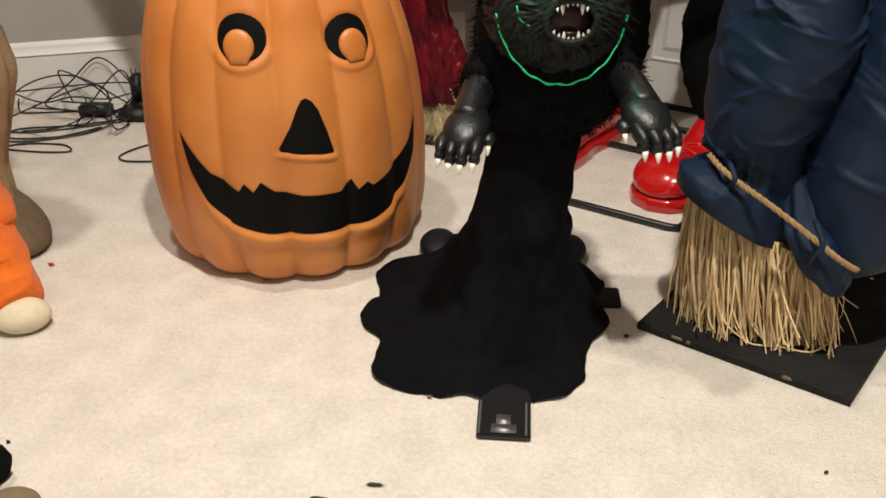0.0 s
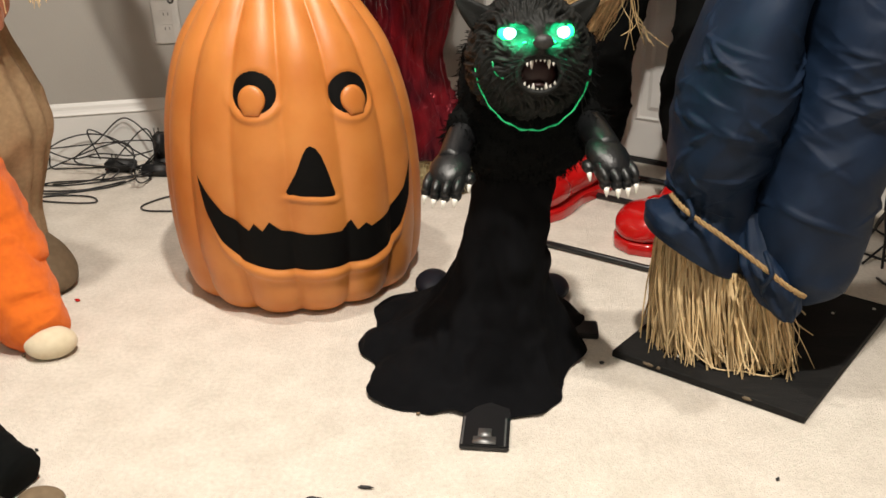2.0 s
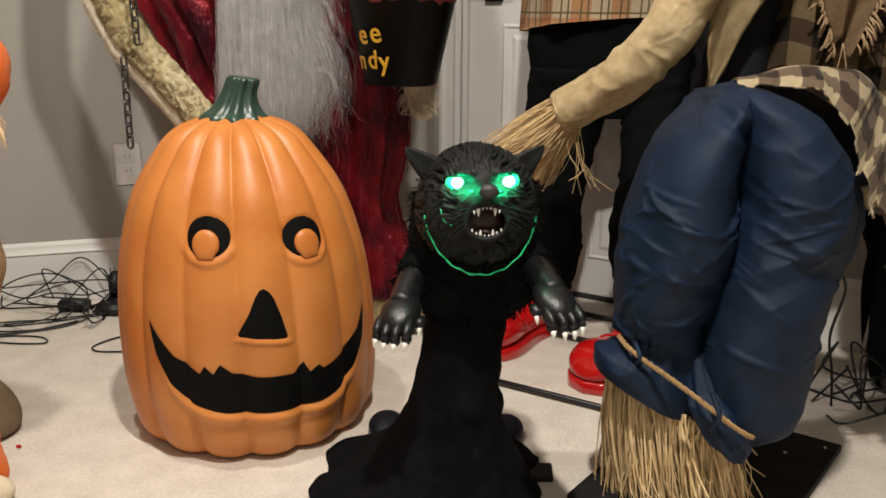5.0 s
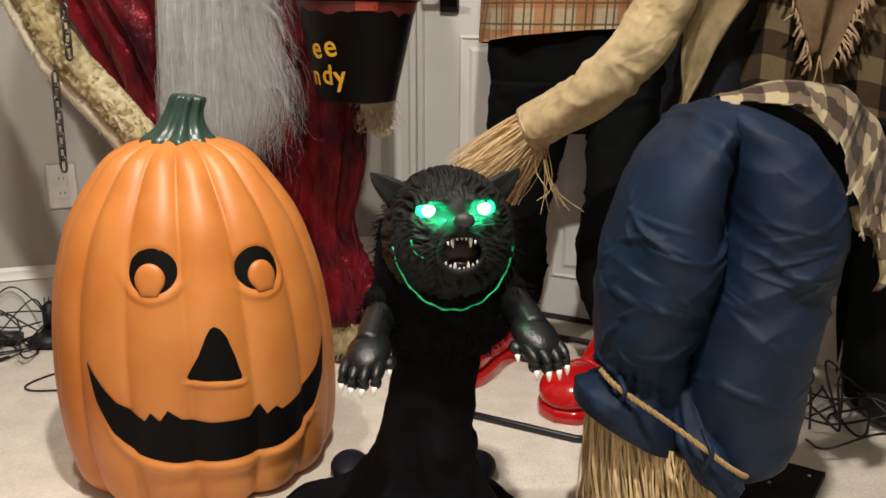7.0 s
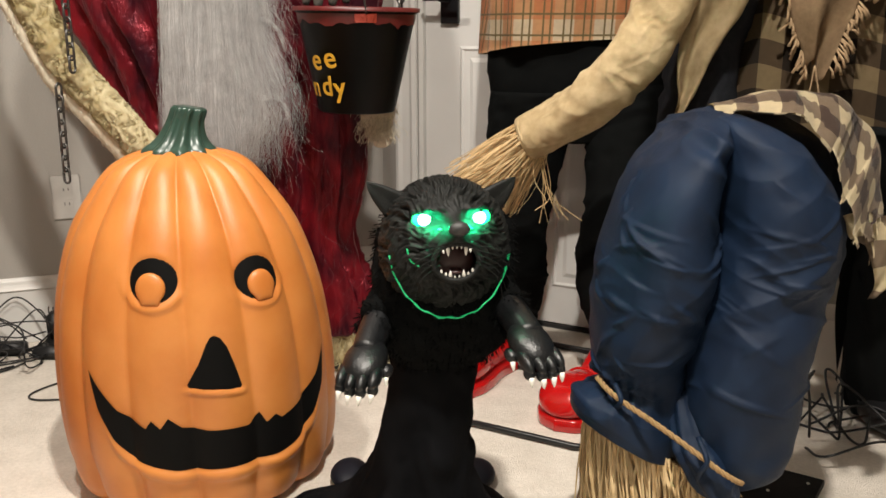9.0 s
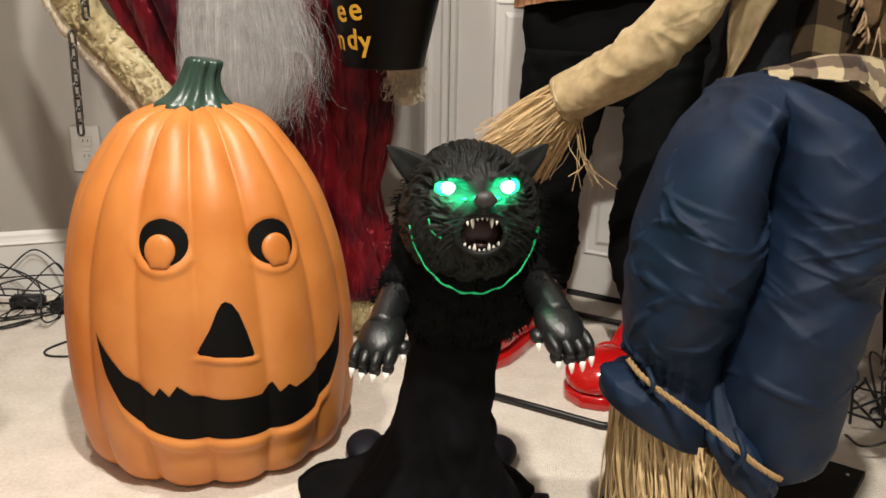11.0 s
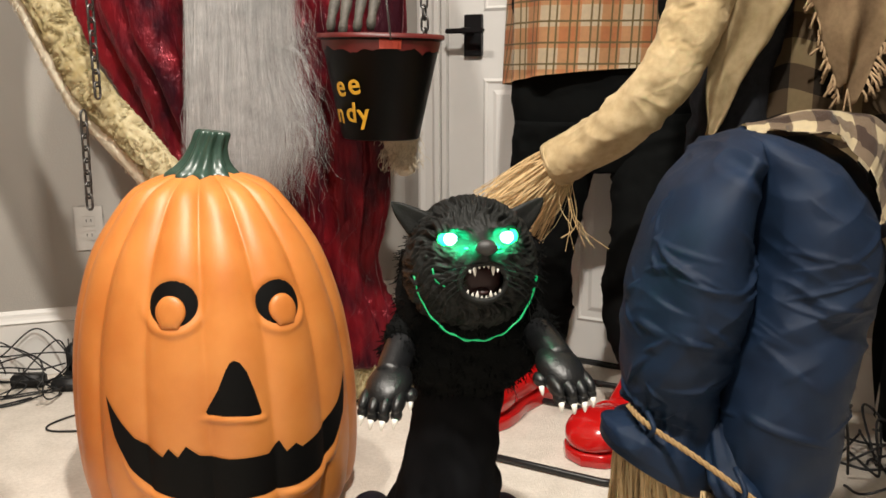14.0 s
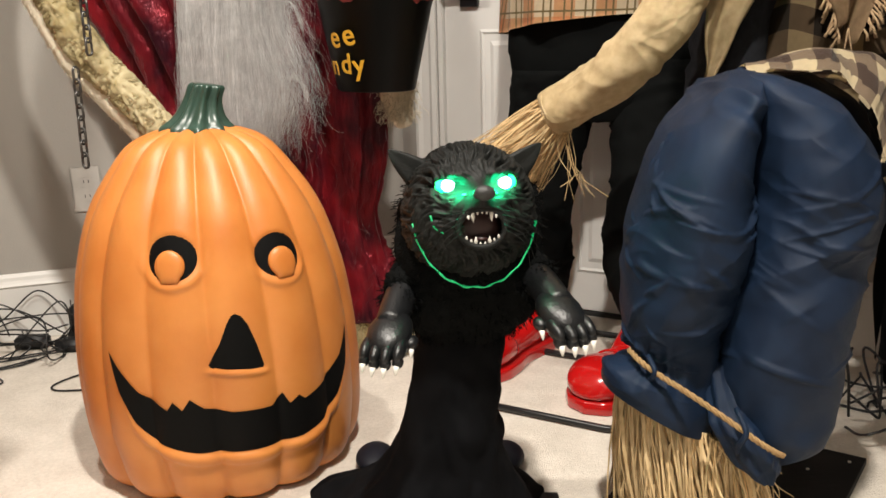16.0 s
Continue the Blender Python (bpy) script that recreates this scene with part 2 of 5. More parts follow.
door = tagged(new("door_1"), "closed white six-panel interior door", "door", kind="structure")
door.matrix_world = DOORM
bm = bmesh.new()
box(bm, D0 + 0.017, D1 - 0.017, DY + 0.012, DY + 0.047, 0.014, DH - 0.004, 0.002)
part("slab", bm, M_TRIM, door, smooth=False)
for zx0, zx1 in ((0.125, 0.80), (0.985, 1.55), (1.66, 1.90)):
    for px in (D0 + 0.13, D0 + 0.43):
        bm = bmesh.new()
        w = 0.25
        lp = []
        for ins, d in ((0, 0.0115), (0.008, 0.007), (0.018, 0.014), (0.030, 0.0125), (0.045, 0.006)):
            lp.append([Vector((px + ins, DY + d, zx0 + ins)), Vector((px + w - ins, DY + d, zx0 + ins)),
                       Vector((px + w - ins, DY + d, zx1 - ins)), Vector((px + ins, DY + d, zx1 - ins))])
        rings(bm, lp)
        part("door_panel", bm, M_TRIM, door, smooth=False)
bm = bmesh.new()
box(bm, D0 + 0.075, D0 + 0.13, DY - 0.004, DY + 0.012, 0.862, 0.977, 0.002)
handle = part("handle_plate", bm, M_ROD, door, "matt black square backplate", smooth=False)
bm = bmesh.new()
tube(bm, [(D0 + 0.1, DY - 0.004, 0.930), (D0 + 0.1, DY - 0.055, 0.930)], 0.010, 12)
box(bm, D0 + 0.045, D0 + 0.165, DY - 0.062, DY - 0.05, 0.923, 0.937, 0.003)
part("lever", bm, M_ROD, handle, smooth=False)
bm = bmesh.new()
box(bm, D0, D1, DY + 0.005, DY + 0.11, 0.0, 0.012, m=DOORM)
tagged(part("threshold", bm, M_SLOT, smooth=False), "dark gap and sill under the door", "threshold", kind="structure")


# ---------------- big blow-moulded pumpkin ----------------
PROF = [(0.0, .203), (0.010, .228), (0.04, .2475), (0.1, .2575), (0.2, .2595), (0.3, .2530), (0.4, .2365), (0.5, .2045),
        (0.57, .162), (0.62, .118), (0.643, .06), (0.65, 0.01)]
FINE = spline(PROF, 400)
FZ, FR = [p[0] for p in FINE], [p[1] for p in FINE]
EYES = ((-23.0, 0.4545, 11.2), (22.7, 0.4425, 10.8))   # angle, height, half width in degrees
M_UP = [(-52, .2985), (-46.5, .268), (-39.5, .231), (-28.5, .2025), (-26, .2185), (-22.7, .2035), (-19.6, .2225), (-15, .204),
        (-5, .1935), (10, .190), (14.7, .208), (17.2, .186), (21, .1975), (23.5, .188), (35, .203), (45, .238), (53, .2865)]
M_LO = [(-52, .2985), (-48, .229), (-42, .174), (-34, .137), (-19, .122), (-6.5, .1177), (8, .1155), (21.4, .1176),
        (33, .130), (42, .163), (49, .215), (53, .2865)]
NOSE = [(-0.2, .361), (-1.8, .358), (-3.6, .346), (-7, .313), (-11.9, .277), (-11.2, .271), (-1.5, .266), (7.8, .261), (8.6, .267),
        (6.6, .305), (4.2, .340), (2.0, .356)]
LEAN = (-.0272, -.0656)                       # the moulded shell leans forward a little
U_A, U_Z = [p[0] for p in M_UP], [p[1] for p in M_UP]
L_A, L_Z = [p[0] for p in M_LO], [p[1] for p in M_LO]


def rib(a, z):
    """Radius of the ribbed shell at the angle a (degrees from the face) and height z."""
    r = float(np.interp(z, FZ, FR))
    s = cos(radians(a - 1) * 7.5) ** 2
    d = (1 - (s + 0.006) ** 0.27) * (0.0135 + 0.006 * min(1.0, max(0.0, (z - .40) / .2)) + .009 * min(1.0, max(0.0, (.13 - z) / .05))) * min(1.0, r / 0.10)
    return r - d


def shell(a, z):
    r = rib(a, z)
    off = 0.0
    for ea, ez, ew in EYES:
        q = sqrt(((a - ea) / ew) ** 2 + ((z - ez) / .038) ** 2)
        if 1.0 < q < 1.42:
            off = max(off, 0.0034 * sin(pi * (q - 1.0) / 0.42) * max(.15, min(1.0, .35 - 22 * (z - ez))))
        elif q <= 1.0:
            off = -0.0028 * min(1.0, (1.0 - q) / .10)
    if .248 < z < .270 and abs(a + 1.5) < 13:
        zc = .266 - .0005 * (a + 1.5)
        off = max(off, 0.0045 * math.exp(-((z - zc + .006) / .005) ** 2) * min(1, (13 - abs(a + 1.5)) / 3))
    if -52 < a < 53:
        up, lo = np.interp(a, U_A, U_Z), np.interp(a, L_A, L_Z)
        if lo < z < up:
            off = 0.0
        elif lo - 0.030 < z <= lo:
            u = (lo - z) / 0.030
            off = 0.0085 * (sin(pi * min(1, u * 2.2) / 2) if u < .45 else cos(pi * (u - .45) / 1.1)) * max(0.0, min(1.0, (48 - abs(a)) / 14))
    return r + off


def at_face(a, z, out=0.0, smooth_r=True):
    r = (rib(a, z) if smooth_r else shell(a, z)) + out
    return Vector((r * sin(radians(a)) + LEAN[0] * z, -r * cos(radians(a)) + LEAN[1] * z, z))


pumpkin = thing("pumpkin", pose(-0.202, 1.662, 0, 0, 0, 23.5), label="tall orange plastic jack-o-lantern with black painted face on carpet",
                category="pumpkin decoration")
angs = [-180 + 360 * i / 380 for i in range(380)]
zs = [0.65 * (i / 150) ** 1.0 for i in range(151)]
bm = bmesh.new()
rings(bm, [[at_face(a, z, 0, False) for a in angs] for z in zs])
part("body", bm, M_PUMPKIN, pumpkin, "orange ribbed plastic shell")


def patch(outline, out, n=7):
    """A skin over a star-shaped outline of (angle, z) on the shell."""
    dense = []
    for (a0, z0), (a1, z1) in zip(outline, outline[1:] + outline[:1]):
        m = max(1, int(abs(a1 - a0) / 1.2))
        dense += [(a0 + (a1 - a0) * i / m, z0 + (z1 - z0) * i / m) for i in range(m)]
    outline = dense
    ca, cz = sum(p[0] for p in outline) / len(outline), sum(p[1] for p in outline) / len(outline)
    bm = bmesh.new()
    rings(bm, [[at_face(ca + (a - ca) * k / n, cz + (z - cz) * k / n, out) for a, z in outline] for k in range(n, 0, -1)], cap=False)
    v = [x for x in bm.verts][-len(outline):]
    bm.faces.new(v)
    return bm


for ea, ez, ew in EYES:
    ell = [(ea + ew * .99 * cos(k * pi / 28), ez + .0376 * sin(k * pi / 28)) for k in range(56)]
    eye = part("eye", patch(ell, -0.0012), M_BLACKPAINT, pumpkin, "black painted eye recess")
    pa, pz = ea + (-0.7 if ea < 0 else 0.8), ez - 0.0115
    bm = bmesh.new()
    lps = []
    for q in (1.0, 0.985, 0.94, 0.8, 0.55, 0.3, 0.08):
        lp = []
        for k in range(40):
            c_, s_ = cos(k * pi / 20), sin(k * pi / 20)
            if s_ < -.72:     # the foot of the pupil runs down into the rim
                c_, s_ = c_ * .95, -1.06
            lp.append(at_face(pa + 6.4 * q * c_, pz + .0255 * q * s_, -0.0004 + 0.0068 * sqrt(max(0, 1 - q ** 5))))
        lps.append(lp)
    rings(bm, lps)
    part("pupil", bm, M_PUMPKIN, eye, "raised orange pupil")
part("nose", patch(NOSE, 0.0009), M_BLACKPAINT, pumpkin, "black painted triangular nose")
bm = bmesh.new()
cols = []
grid_a = sorted(set([round(-51.9 + 104.8 * i / 130, 2) for i in range(131)] + [a for a in U_A if -51.9 < a < 52.9]))
for a in grid_a:
    up, lo = np.interp(a, U_A, U_Z) - .0004, np.interp(a, L_A, L_Z) + .0004
    cols.append([at_face(a, lo + (up - lo) * j / 8, 0.0016) for j in range(9)])
rings(bm, cols, closed=False)
part("mouth", bm, M_BLACKPAINT, pumpkin, "black painted grin with four small teeth")
bm = bmesh.new()
lps = []
for k, s in enumerate(spline([(0.634, 0, 0, .062), (0.645, 0, 0, .058), (0.655, .004, 0, .047), (0.670, .008, 0, .037), (0.692, .014, 0, .030), (0.711, .021, 0.0, .029), (0.717, .023, 0, .026)], 26)):
    z, cx, cy, r = s
    lps.append([Vector((cx + r * cos(t * pi / 40) * (1 + .11 * cos(9 * t * pi / 40)), cy + r * sin(t * pi / 40) * (1 + .11 * cos(9 * t * pi / 40)), z - .14 * (r * cos(t * pi / 40)) * (k / 25))) for t in range(80)])
rings(bm, lps)
part("stem", bm, M_STEM, pumpkin, "dark green fluted stem").matrix_basis = pose(LEAN[0] * .655, LEAN[1] * .655, 0, 0, 0, -16)


# ---------------- bent scarecrow on a board ----------------
def plaid(name, a, b, c, sx, sz, axis="XZ", line=None):
    """Woven check: two sets of bands multiplied; colours a (light), b (mixed), c (dark)."""
    m = mat(name, a, 0.9, tuple(v * .85 for v in a), 90, 0.4, 900, sheen=0.15)
    nt = m.node_tree
    L = nt.links.new
    bsdf = nt.nodes["Principled BSDF"]
    base = bsdf.inputs["Base Color"].links[0].from_socket
    uv = nt.nodes.new("ShaderNodeUVMap")
    sep = nt.nodes.new("ShaderNodeSeparateXYZ")
    L(uv.outputs[0], sep.inputs[0])
    bands = []
    for out, s in ((sep.outputs[0], sx), (sep.outputs[1], sz)):
        mu = nt.nodes.new("ShaderNodeMath"); mu.operation = "MULTIPLY"; mu.inputs[1].default_value = s
        fr = nt.nodes.new("ShaderNodeMath"); fr.operation = "FRACT"
        gt = nt.nodes.new("ShaderNodeMath"); gt.operation = "GREATER_THAN"; gt.inputs[1].default_value = 0.5
        L(out, mu.inputs[0]); L(mu.outputs[0], fr.inputs[0]); L(fr.outputs[0], gt.inputs[0])
        bands.append(gt)
    sm = nt.nodes.new("ShaderNodeMath"); sm.operation = "ADD"
    L(bands[0].outputs[0], sm.inputs[0]); L(bands[1].outputs[0], sm.inputs[1])
    cr = nt.nodes.new("ShaderNodeValToRGB")
    cr.color_ramp.interpolation = "CONSTANT"
    cr.color_ramp.elements[0].color = (1, 1, 1, 1)
    cr.color_ramp.elements[1].position = 0.25
    cr.color_ramp.elements[1].color = (*b, 1)
    e = cr.color_ramp.elements.new(0.75); e.color = (*c, 1)
    dv = nt.nodes.new("ShaderNodeMath"); dv.operation = "MULTIPLY"; dv.inputs[1].default_value = 0.5
    L(sm.outputs[0], dv.inputs[0]); L(dv.outputs[0], cr.inputs[0])
    mx = nt.nodes.new("ShaderNodeMix"); mx.data_type = "RGBA"; mx.blend_type = "MULTIPLY"
    mx.inputs["Factor"].default_value = 1.0
    L(base, mx.inputs["A"]); L(cr.outputs[0], mx.inputs["B"])
    out = mx.outputs["Result"]
    if line:
        for o2, s, ph in ((sep.outputs[0], sx * 2, .2), (sep.outputs[1], sz * 2, .3), (sep.outputs[0], sx * 2, .55)):
            mu = nt.nodes.new("ShaderNodeMath"); mu.operation = "MULTIPLY_ADD"; mu.inputs[1].default_value = s; mu.inputs[2].default_value = ph
            fr = nt.nodes.new("ShaderNodeMath"); fr.operation = "FRACT"
            lt = nt.nodes.new("ShaderNodeMath"); lt.operation = "LESS_THAN"; lt.inputs[1].default_value = 0.09
            m2 = nt.nodes.new("ShaderNodeMix"); m2.data_type = "RGBA"
            m2.inputs["B"].default_value = (*line, 1)
            L(o2, mu.inputs[0]); L(mu.outputs[0], fr.inputs[0]); L(fr.outputs[0], lt.inputs[0])
            L(lt.outputs[0], m2.inputs["Factor"]); L(out, m2.inputs["A"])
            out = m2.outputs["Result"]
    L(out, bsdf.inputs["Base Color"])
    return m


M_PLAID = plaid("beige_brown_check", (0.70, 0.59, 0.38), (0.36, 0.31, 0.32), (0.11, 0.08, 0.09), 1, 1)
M_PLAIDDARK = plaid("dim_check", (0.34, 0.25, 0.135), (0.36, 0.32, 0.32), (0.07, 0.06, 0.06), 1, 1)
M_PLAIDOR = plaid("orange_check", (0.80, 0.66, 0.46), (0.92, 0.60, 0.42), (0.88, 0.42, 0.25), 1, 1, line=(0.22, 0.16, 0.07))
M_ROPE = mat("jute_rope", (0.42, 0.27, 0.12), 0.85, (0.28, 0.17, 0.07), 160, 0.6, 500)


def sheet(fn, nu, nv, check=0.09, thick=0.0015, mi=0):
    """A cloth from fn(u, v) -> point, u and v in 0..1, with a woven UV in units of check; fn may return None for torn gaps."""
    bm = bmesh.new()
    uvl = bm.loops.layers.uv.new("weave")
    P = [[fn(i / nu, j / nv) for i in range(nu + 1)] for j in range(nv + 1)]
    V = [[bm.verts.new(p) if p is not None else None for p in row] for row in P]
    U = [[0.0] * (nu + 1) for _ in range(nv + 1)]
    W = [[0.0] * (nu + 1) for _ in range(nv + 1)]
    for j in range(nv + 1):
        for i in range(nu + 1):
            if i and P[j][i] is not None and P[j][i - 1] is not None:
                U[j][i] = U[j][i - 1] + (P[j][i] - P[j][i - 1]).length / check
            if j and P[j][i] is not None and P[j - 1][i] is not None:
                W[j][i] = W[j - 1][i] + (P[j][i] - P[j - 1][i]).length / check
    for j in range(nv):
        for i in range(nu):
            q = [(j, i), (j, i + 1), (j + 1, i + 1), (j + 1, i)]
            if all(V[a][b] for a, b in q):
                f = bm.faces.new([V[a][b] for a, b in q])
                f.material_index = mi
                for lp, (a, b) in zip(f.loops, q):
                    lp[uvl].uv = (U[a][b], W[a][b])
    for v in [v for v in bm.verts if not v.link_faces]:
        bm.verts.remove(v)
    if thick:
        bmesh.ops.solidify(bm, geom=list(bm.faces), thickness=thick)
    return bm


def crumple(bm, amp, scale, stretch=(1, 1, 1), seed=0.0, sharp=1.0):
    """Pushes the skin in and out along its normals into soft ridged folds."""
    bm.normal_update()
    mv = []
    for v in bm.verts:
        p = Vector((v.co.x * stretch[0] + seed, v.co.y * stretch[1] - seed, v.co.z * stretch[2] + seed * .5)) * scale
        w = Vector((noise.noise(p * .6 + Vector((7, 1, 3))), noise.noise(p * .6 + Vector((1, 9, 2))), noise.noise(p * .6))) * .9
        n1 = 1 - abs(noise.noise(p + w)) * 2.2
        n2 = 1 - abs(noise.noise(p * 2.3 + w * 2)) * 2.2
        mv.append(v.normal * amp * (max(-1, n1) * .75 + max(-1, n2) * .3 * sharp - .45))
    for v, d in zip(bm.verts, mv):
        v.co += d


def crease(bm, amp, scale, stretch=(1, 1, 1), seed=0.0, w=.10):
    """Thin raised creases in cloth, broken up at random."""
    bm.normal_update()
    mv = []
    for v in bm.verts:
        p = Vector((v.co.x * stretch[0] + seed, v.co.y * stretch[1] - seed, v.co.z * stretch[2] + seed * .5)) * scale
        q = p * .8
        p = p + Vector((noise.noise(q + Vector((5, 0, 0))), noise.noise(q + Vector((0, 5, 0))), noise.noise(q))) * 1.1
        mask = max(0.0, min(1.0, .5 + 1.8 * noise.noise(p * .55 + Vector((3, 8, 1)))))
        n1 = noise.noise(p)
        mv.append(v.normal * amp * (mask * (math.exp(-(n1 / w) ** 2) * 1.0 - .35 * math.exp(-((n1 - 2.2 * w) / (1.5 * w)) ** 2))))
    for v, d in zip(bm.verts, mv):
        v.co += d


def facet(bm, amp, scale, seed=0.0, tilt=35, long=2.2):
    """Crushed cloth: flat facets that meet in sharp slanting crests, fading in and out."""
    bm.normal_update()
    ca, sa = cos(radians(tilt)), sin(radians(tilt))
    mv = []
    for v in bm.verts:
        x, z = v.co.x * ca + v.co.z * sa, -v.co.x * sa + v.co.z * ca
        p = Vector((x * scale / long + seed, v.co.y * scale * .5, z * scale - seed))
        p = p + noise.noise(p * .7 + Vector((9, 2, 4))) * Vector((.5, 0, .5))
        mask = max(0.0, min(1.0, .45 + 1.6 * noise.noise(p * .45 + Vector((3, 8, 1)))))
        mv.append(v.normal * amp * mask * (.25 - abs(noise.noise(p))) * 2.5)
    for v, d in zip(bm.verts, mv):
        v.co += d


def folds(bm, cx, cy, seed, n, amp, z_lo, z_hi):
    """Sharp creases in an upright sleeve of cloth round the axis (cx, cy): each a crest with one steep and one long flank."""
    rg = random.Random(seed)
    bm.normal_update()
    co = np.array([v.co[:] for v in bm.verts])
    nr = np.array([v.normal[:] for v in bm.verts])
    a = np.arctan2(co[:, 1] - cy, co[:, 0] - cx)
    z = co[:, 2]
    h = np.zeros(len(co))
    for _ in range(n):
        a0, z0 = rg.uniform(-pi * .98, -.02), rg.uniform(z_lo, z_hi)
        th = radians(rg.choice((1, -1, -1)) * rg.uniform(4, 42))
        ln = rg.uniform(.022, .075)
        steep, flat = rg.uniform(.0028, .0045), rg.uniform(.009, .024)
        sg = rg.choice((1, 1, -1))
        du = (a - a0) * .115
        dz = z - z0 - rg.uniform(-2.5, 2.5) * du * du
        t, d = du * cos(th) + dz * sin(th), (-du * sin(th) + dz * cos(th)) * sg
        env = np.clip(1 - np.abs(t) / ln, 0, 1) ** .8
        prof = np.where(d > 0, np.clip(1 - d / steep, 0, 1), np.clip(1 + d / (flat * (.25 + .75 * env)), 0, 1) ** 1.4)
        h += rg.uniform(.4, 1) * env * prof
    h = np.clip(h, 0, 2.0) * amp
    for v, x, m in zip(bm.verts, h, nr):
        v.co += Vector(m) * float(x)


scare = thing("scarecrow", label="bent-over scarecrow in navy trousers tied with rope over straw legs", category="scarecrow")
LEGS = [
    [(.212, .572, 1.36, .088, .070), (.24, .568, 1.36, .086, .075), (.265, .568, 1.365, .082, .075), (.295, .590, 1.37, .064, .07), (.33, .591, 1.375, .070, .095),
     (.389, .592, 1.385, .081, .125), (.479, .607, 1.39, .094, .14), (.542, .612, 1.395, .084, .145), (.634, .636, 1.40, .066, .142), (.695, .668, 1.412, .042, .128), (.722, .69, 1.42, .026, .09), (.733, .70, 1.43, .008, .03)],
    [(.165, .738, 1.30, .02, .03), (.18, .746, 1.30, .046, .05), (.205, .740, 1.30, .064, .065), (.235, .740, 1.308, .077, .075), (.28, .742, 1.32, .086, .09), (.33, .747, 1.335, .089, .105),
     (.436, .766, 1.37, .096, .13), (.50, .782, 1.385, .097, .14), (.555, .786, 1.395, .097, .15), (.63, .772, 1.405, .088, .145), (.69, .742, 1.415, .064, .12), (.722, .712, 1.43, .036, .08), (.733, .70, 1.44, .012, .03)],
]
for k, secs in enumerate(LEGS):
    bm = bmesh.new()
    loft(bm, secs, 300, 320, fold=lambda a, z: 1 + 0.012 * sin(3 * a + 9 * z))
    crumple(bm, 0.0075, 5.0, (1.0, .7, 1.1), 3.1 + 5 * k, .3)
    facet(bm, .0070, 15, 3.3 + 4 * k, 24, 3.2)
    facet(bm, .0060, 17, 6.1 + 4 * k, -32, 3.2)
    folds(bm, (.585, .775)[k], 1.38, 17 + k, (44, 20)[k], (.0080, .0060)[k], (.29, .28)[k], (.58, .54)[k])
    folds(bm, (.585, .775)[k], 1.38, 57 + k, (6, 10)[k], .0050, .52, .70)
    # gathers under the rope
    for v in bm.verts:
        g = max(0.0, 1 - abs(v.co.z - (.295 if k == 0 else .225)) / .06)
        a = atan2(v.co.y - 1.36, v.co.x - (.59 if k == 0 else .70))
        s = 1 + 0.05 * g * sin(13 * a + 2 * sin(3 * a))
        v.co.x = (.59 if k == 0 else .70) + (v.co.x - (.59 if k == 0 else .70)) * s
        v.co.y = 1.36 + (v.co.y - 1.36) * s
        v.co.z -= .53 * (v.co.x - .575) * max(0.0, min(1.0, (.34 - v.co.z) / .12)) * (1 if k == 0 else 0)
    part("trouser_leg", bm, M_NAVY, scare, "creased navy blue cotton trouser leg")
bm = bmesh.new()
loft(bm, [(.148, .704, 1.258, .016, .028), (.165, .697, 1.262, .030, .035), (.195, .684, 1.268, .037, .04), (.222, .672, 1.280, .038, .040), (.255, .662, 1.312, .030, .035), (.30, .657, 1.345, .02, .03)], 60, 40, fold=lambda a, z: 1 + .09 * sin(7 * a + 20 * z))
crumple(bm, .004, 22, seed=2.5)
part("cuff", bm, M_NAVY, scare, "short navy cuff below the rope")
bm = bmesh.new()
loft(bm, [(.46, 1.19, 1.76, .02, .02), (.475, 1.18, 1.75, .05, .05), (.51, 1.16, 1.73, .09, .09), (.56, 1.13, 1.70, .11, .11), (.62, 1.09, 1.66, .10, .11), (.68, 1.02, 1.60, .05, .06)], 60, 50, fold=lambda a, z: 1 + .08 * sin(9 * a + 4 * z))
crumple(bm, .012, 11, seed=8)
# second bulk, mostly out of view, added to shade the carpet behind the board
loft(bm, [(.40, 1.30, 1.60, .02, .03), (.44, 1.31, 1.58, .12, .10), (.52, 1.33, 1.55, .17, .15), (.66, 1.34, 1.52, .19, .18), (.78, 1.31, 1.50, .17, .18), (.84, 1.26, 1.49, .05, .06)], 60, 50, fold=lambda a, z: 1 + .07 * sin(8 * a + 6 * z))
crumple(bm, .006, 14, seed=5)
part("black_jacket", bm, M_BLACK, scare, "black ragged jacket hanging forward, with an added bulk that shades the carpet")
# dark seat at the back
bm = bmesh.new()
loft(bm, [(.30, .86, 1.55, .05, .06), (.42, .865, 1.53, .085, .10), (.55, .86, 1.53, .10, .12), (.66, .82, 1.53, .095, .11), (.715, .79, 1.53, .04, .06)], 60, 50)
crumple(bm, 0.008, 9, seed=2)
part("seat", bm, M_NAVY, scare)


def rope(bm, pts, r, n=160, twist=60):
    """Three twisted strands along a line."""
    line = spline(pts, n)
    fr = frames(line)
    for s in range(3):
        q = []
        for i, (p, (a, b)) in enumerate(zip(line, fr)):
            t = i / n * twist + s * 2 * pi / 3
            q.append(Vector(p) + (a * cos(t) + b * sin(t)) * r * .5)
        tube(bm, q, r * .58, 5)


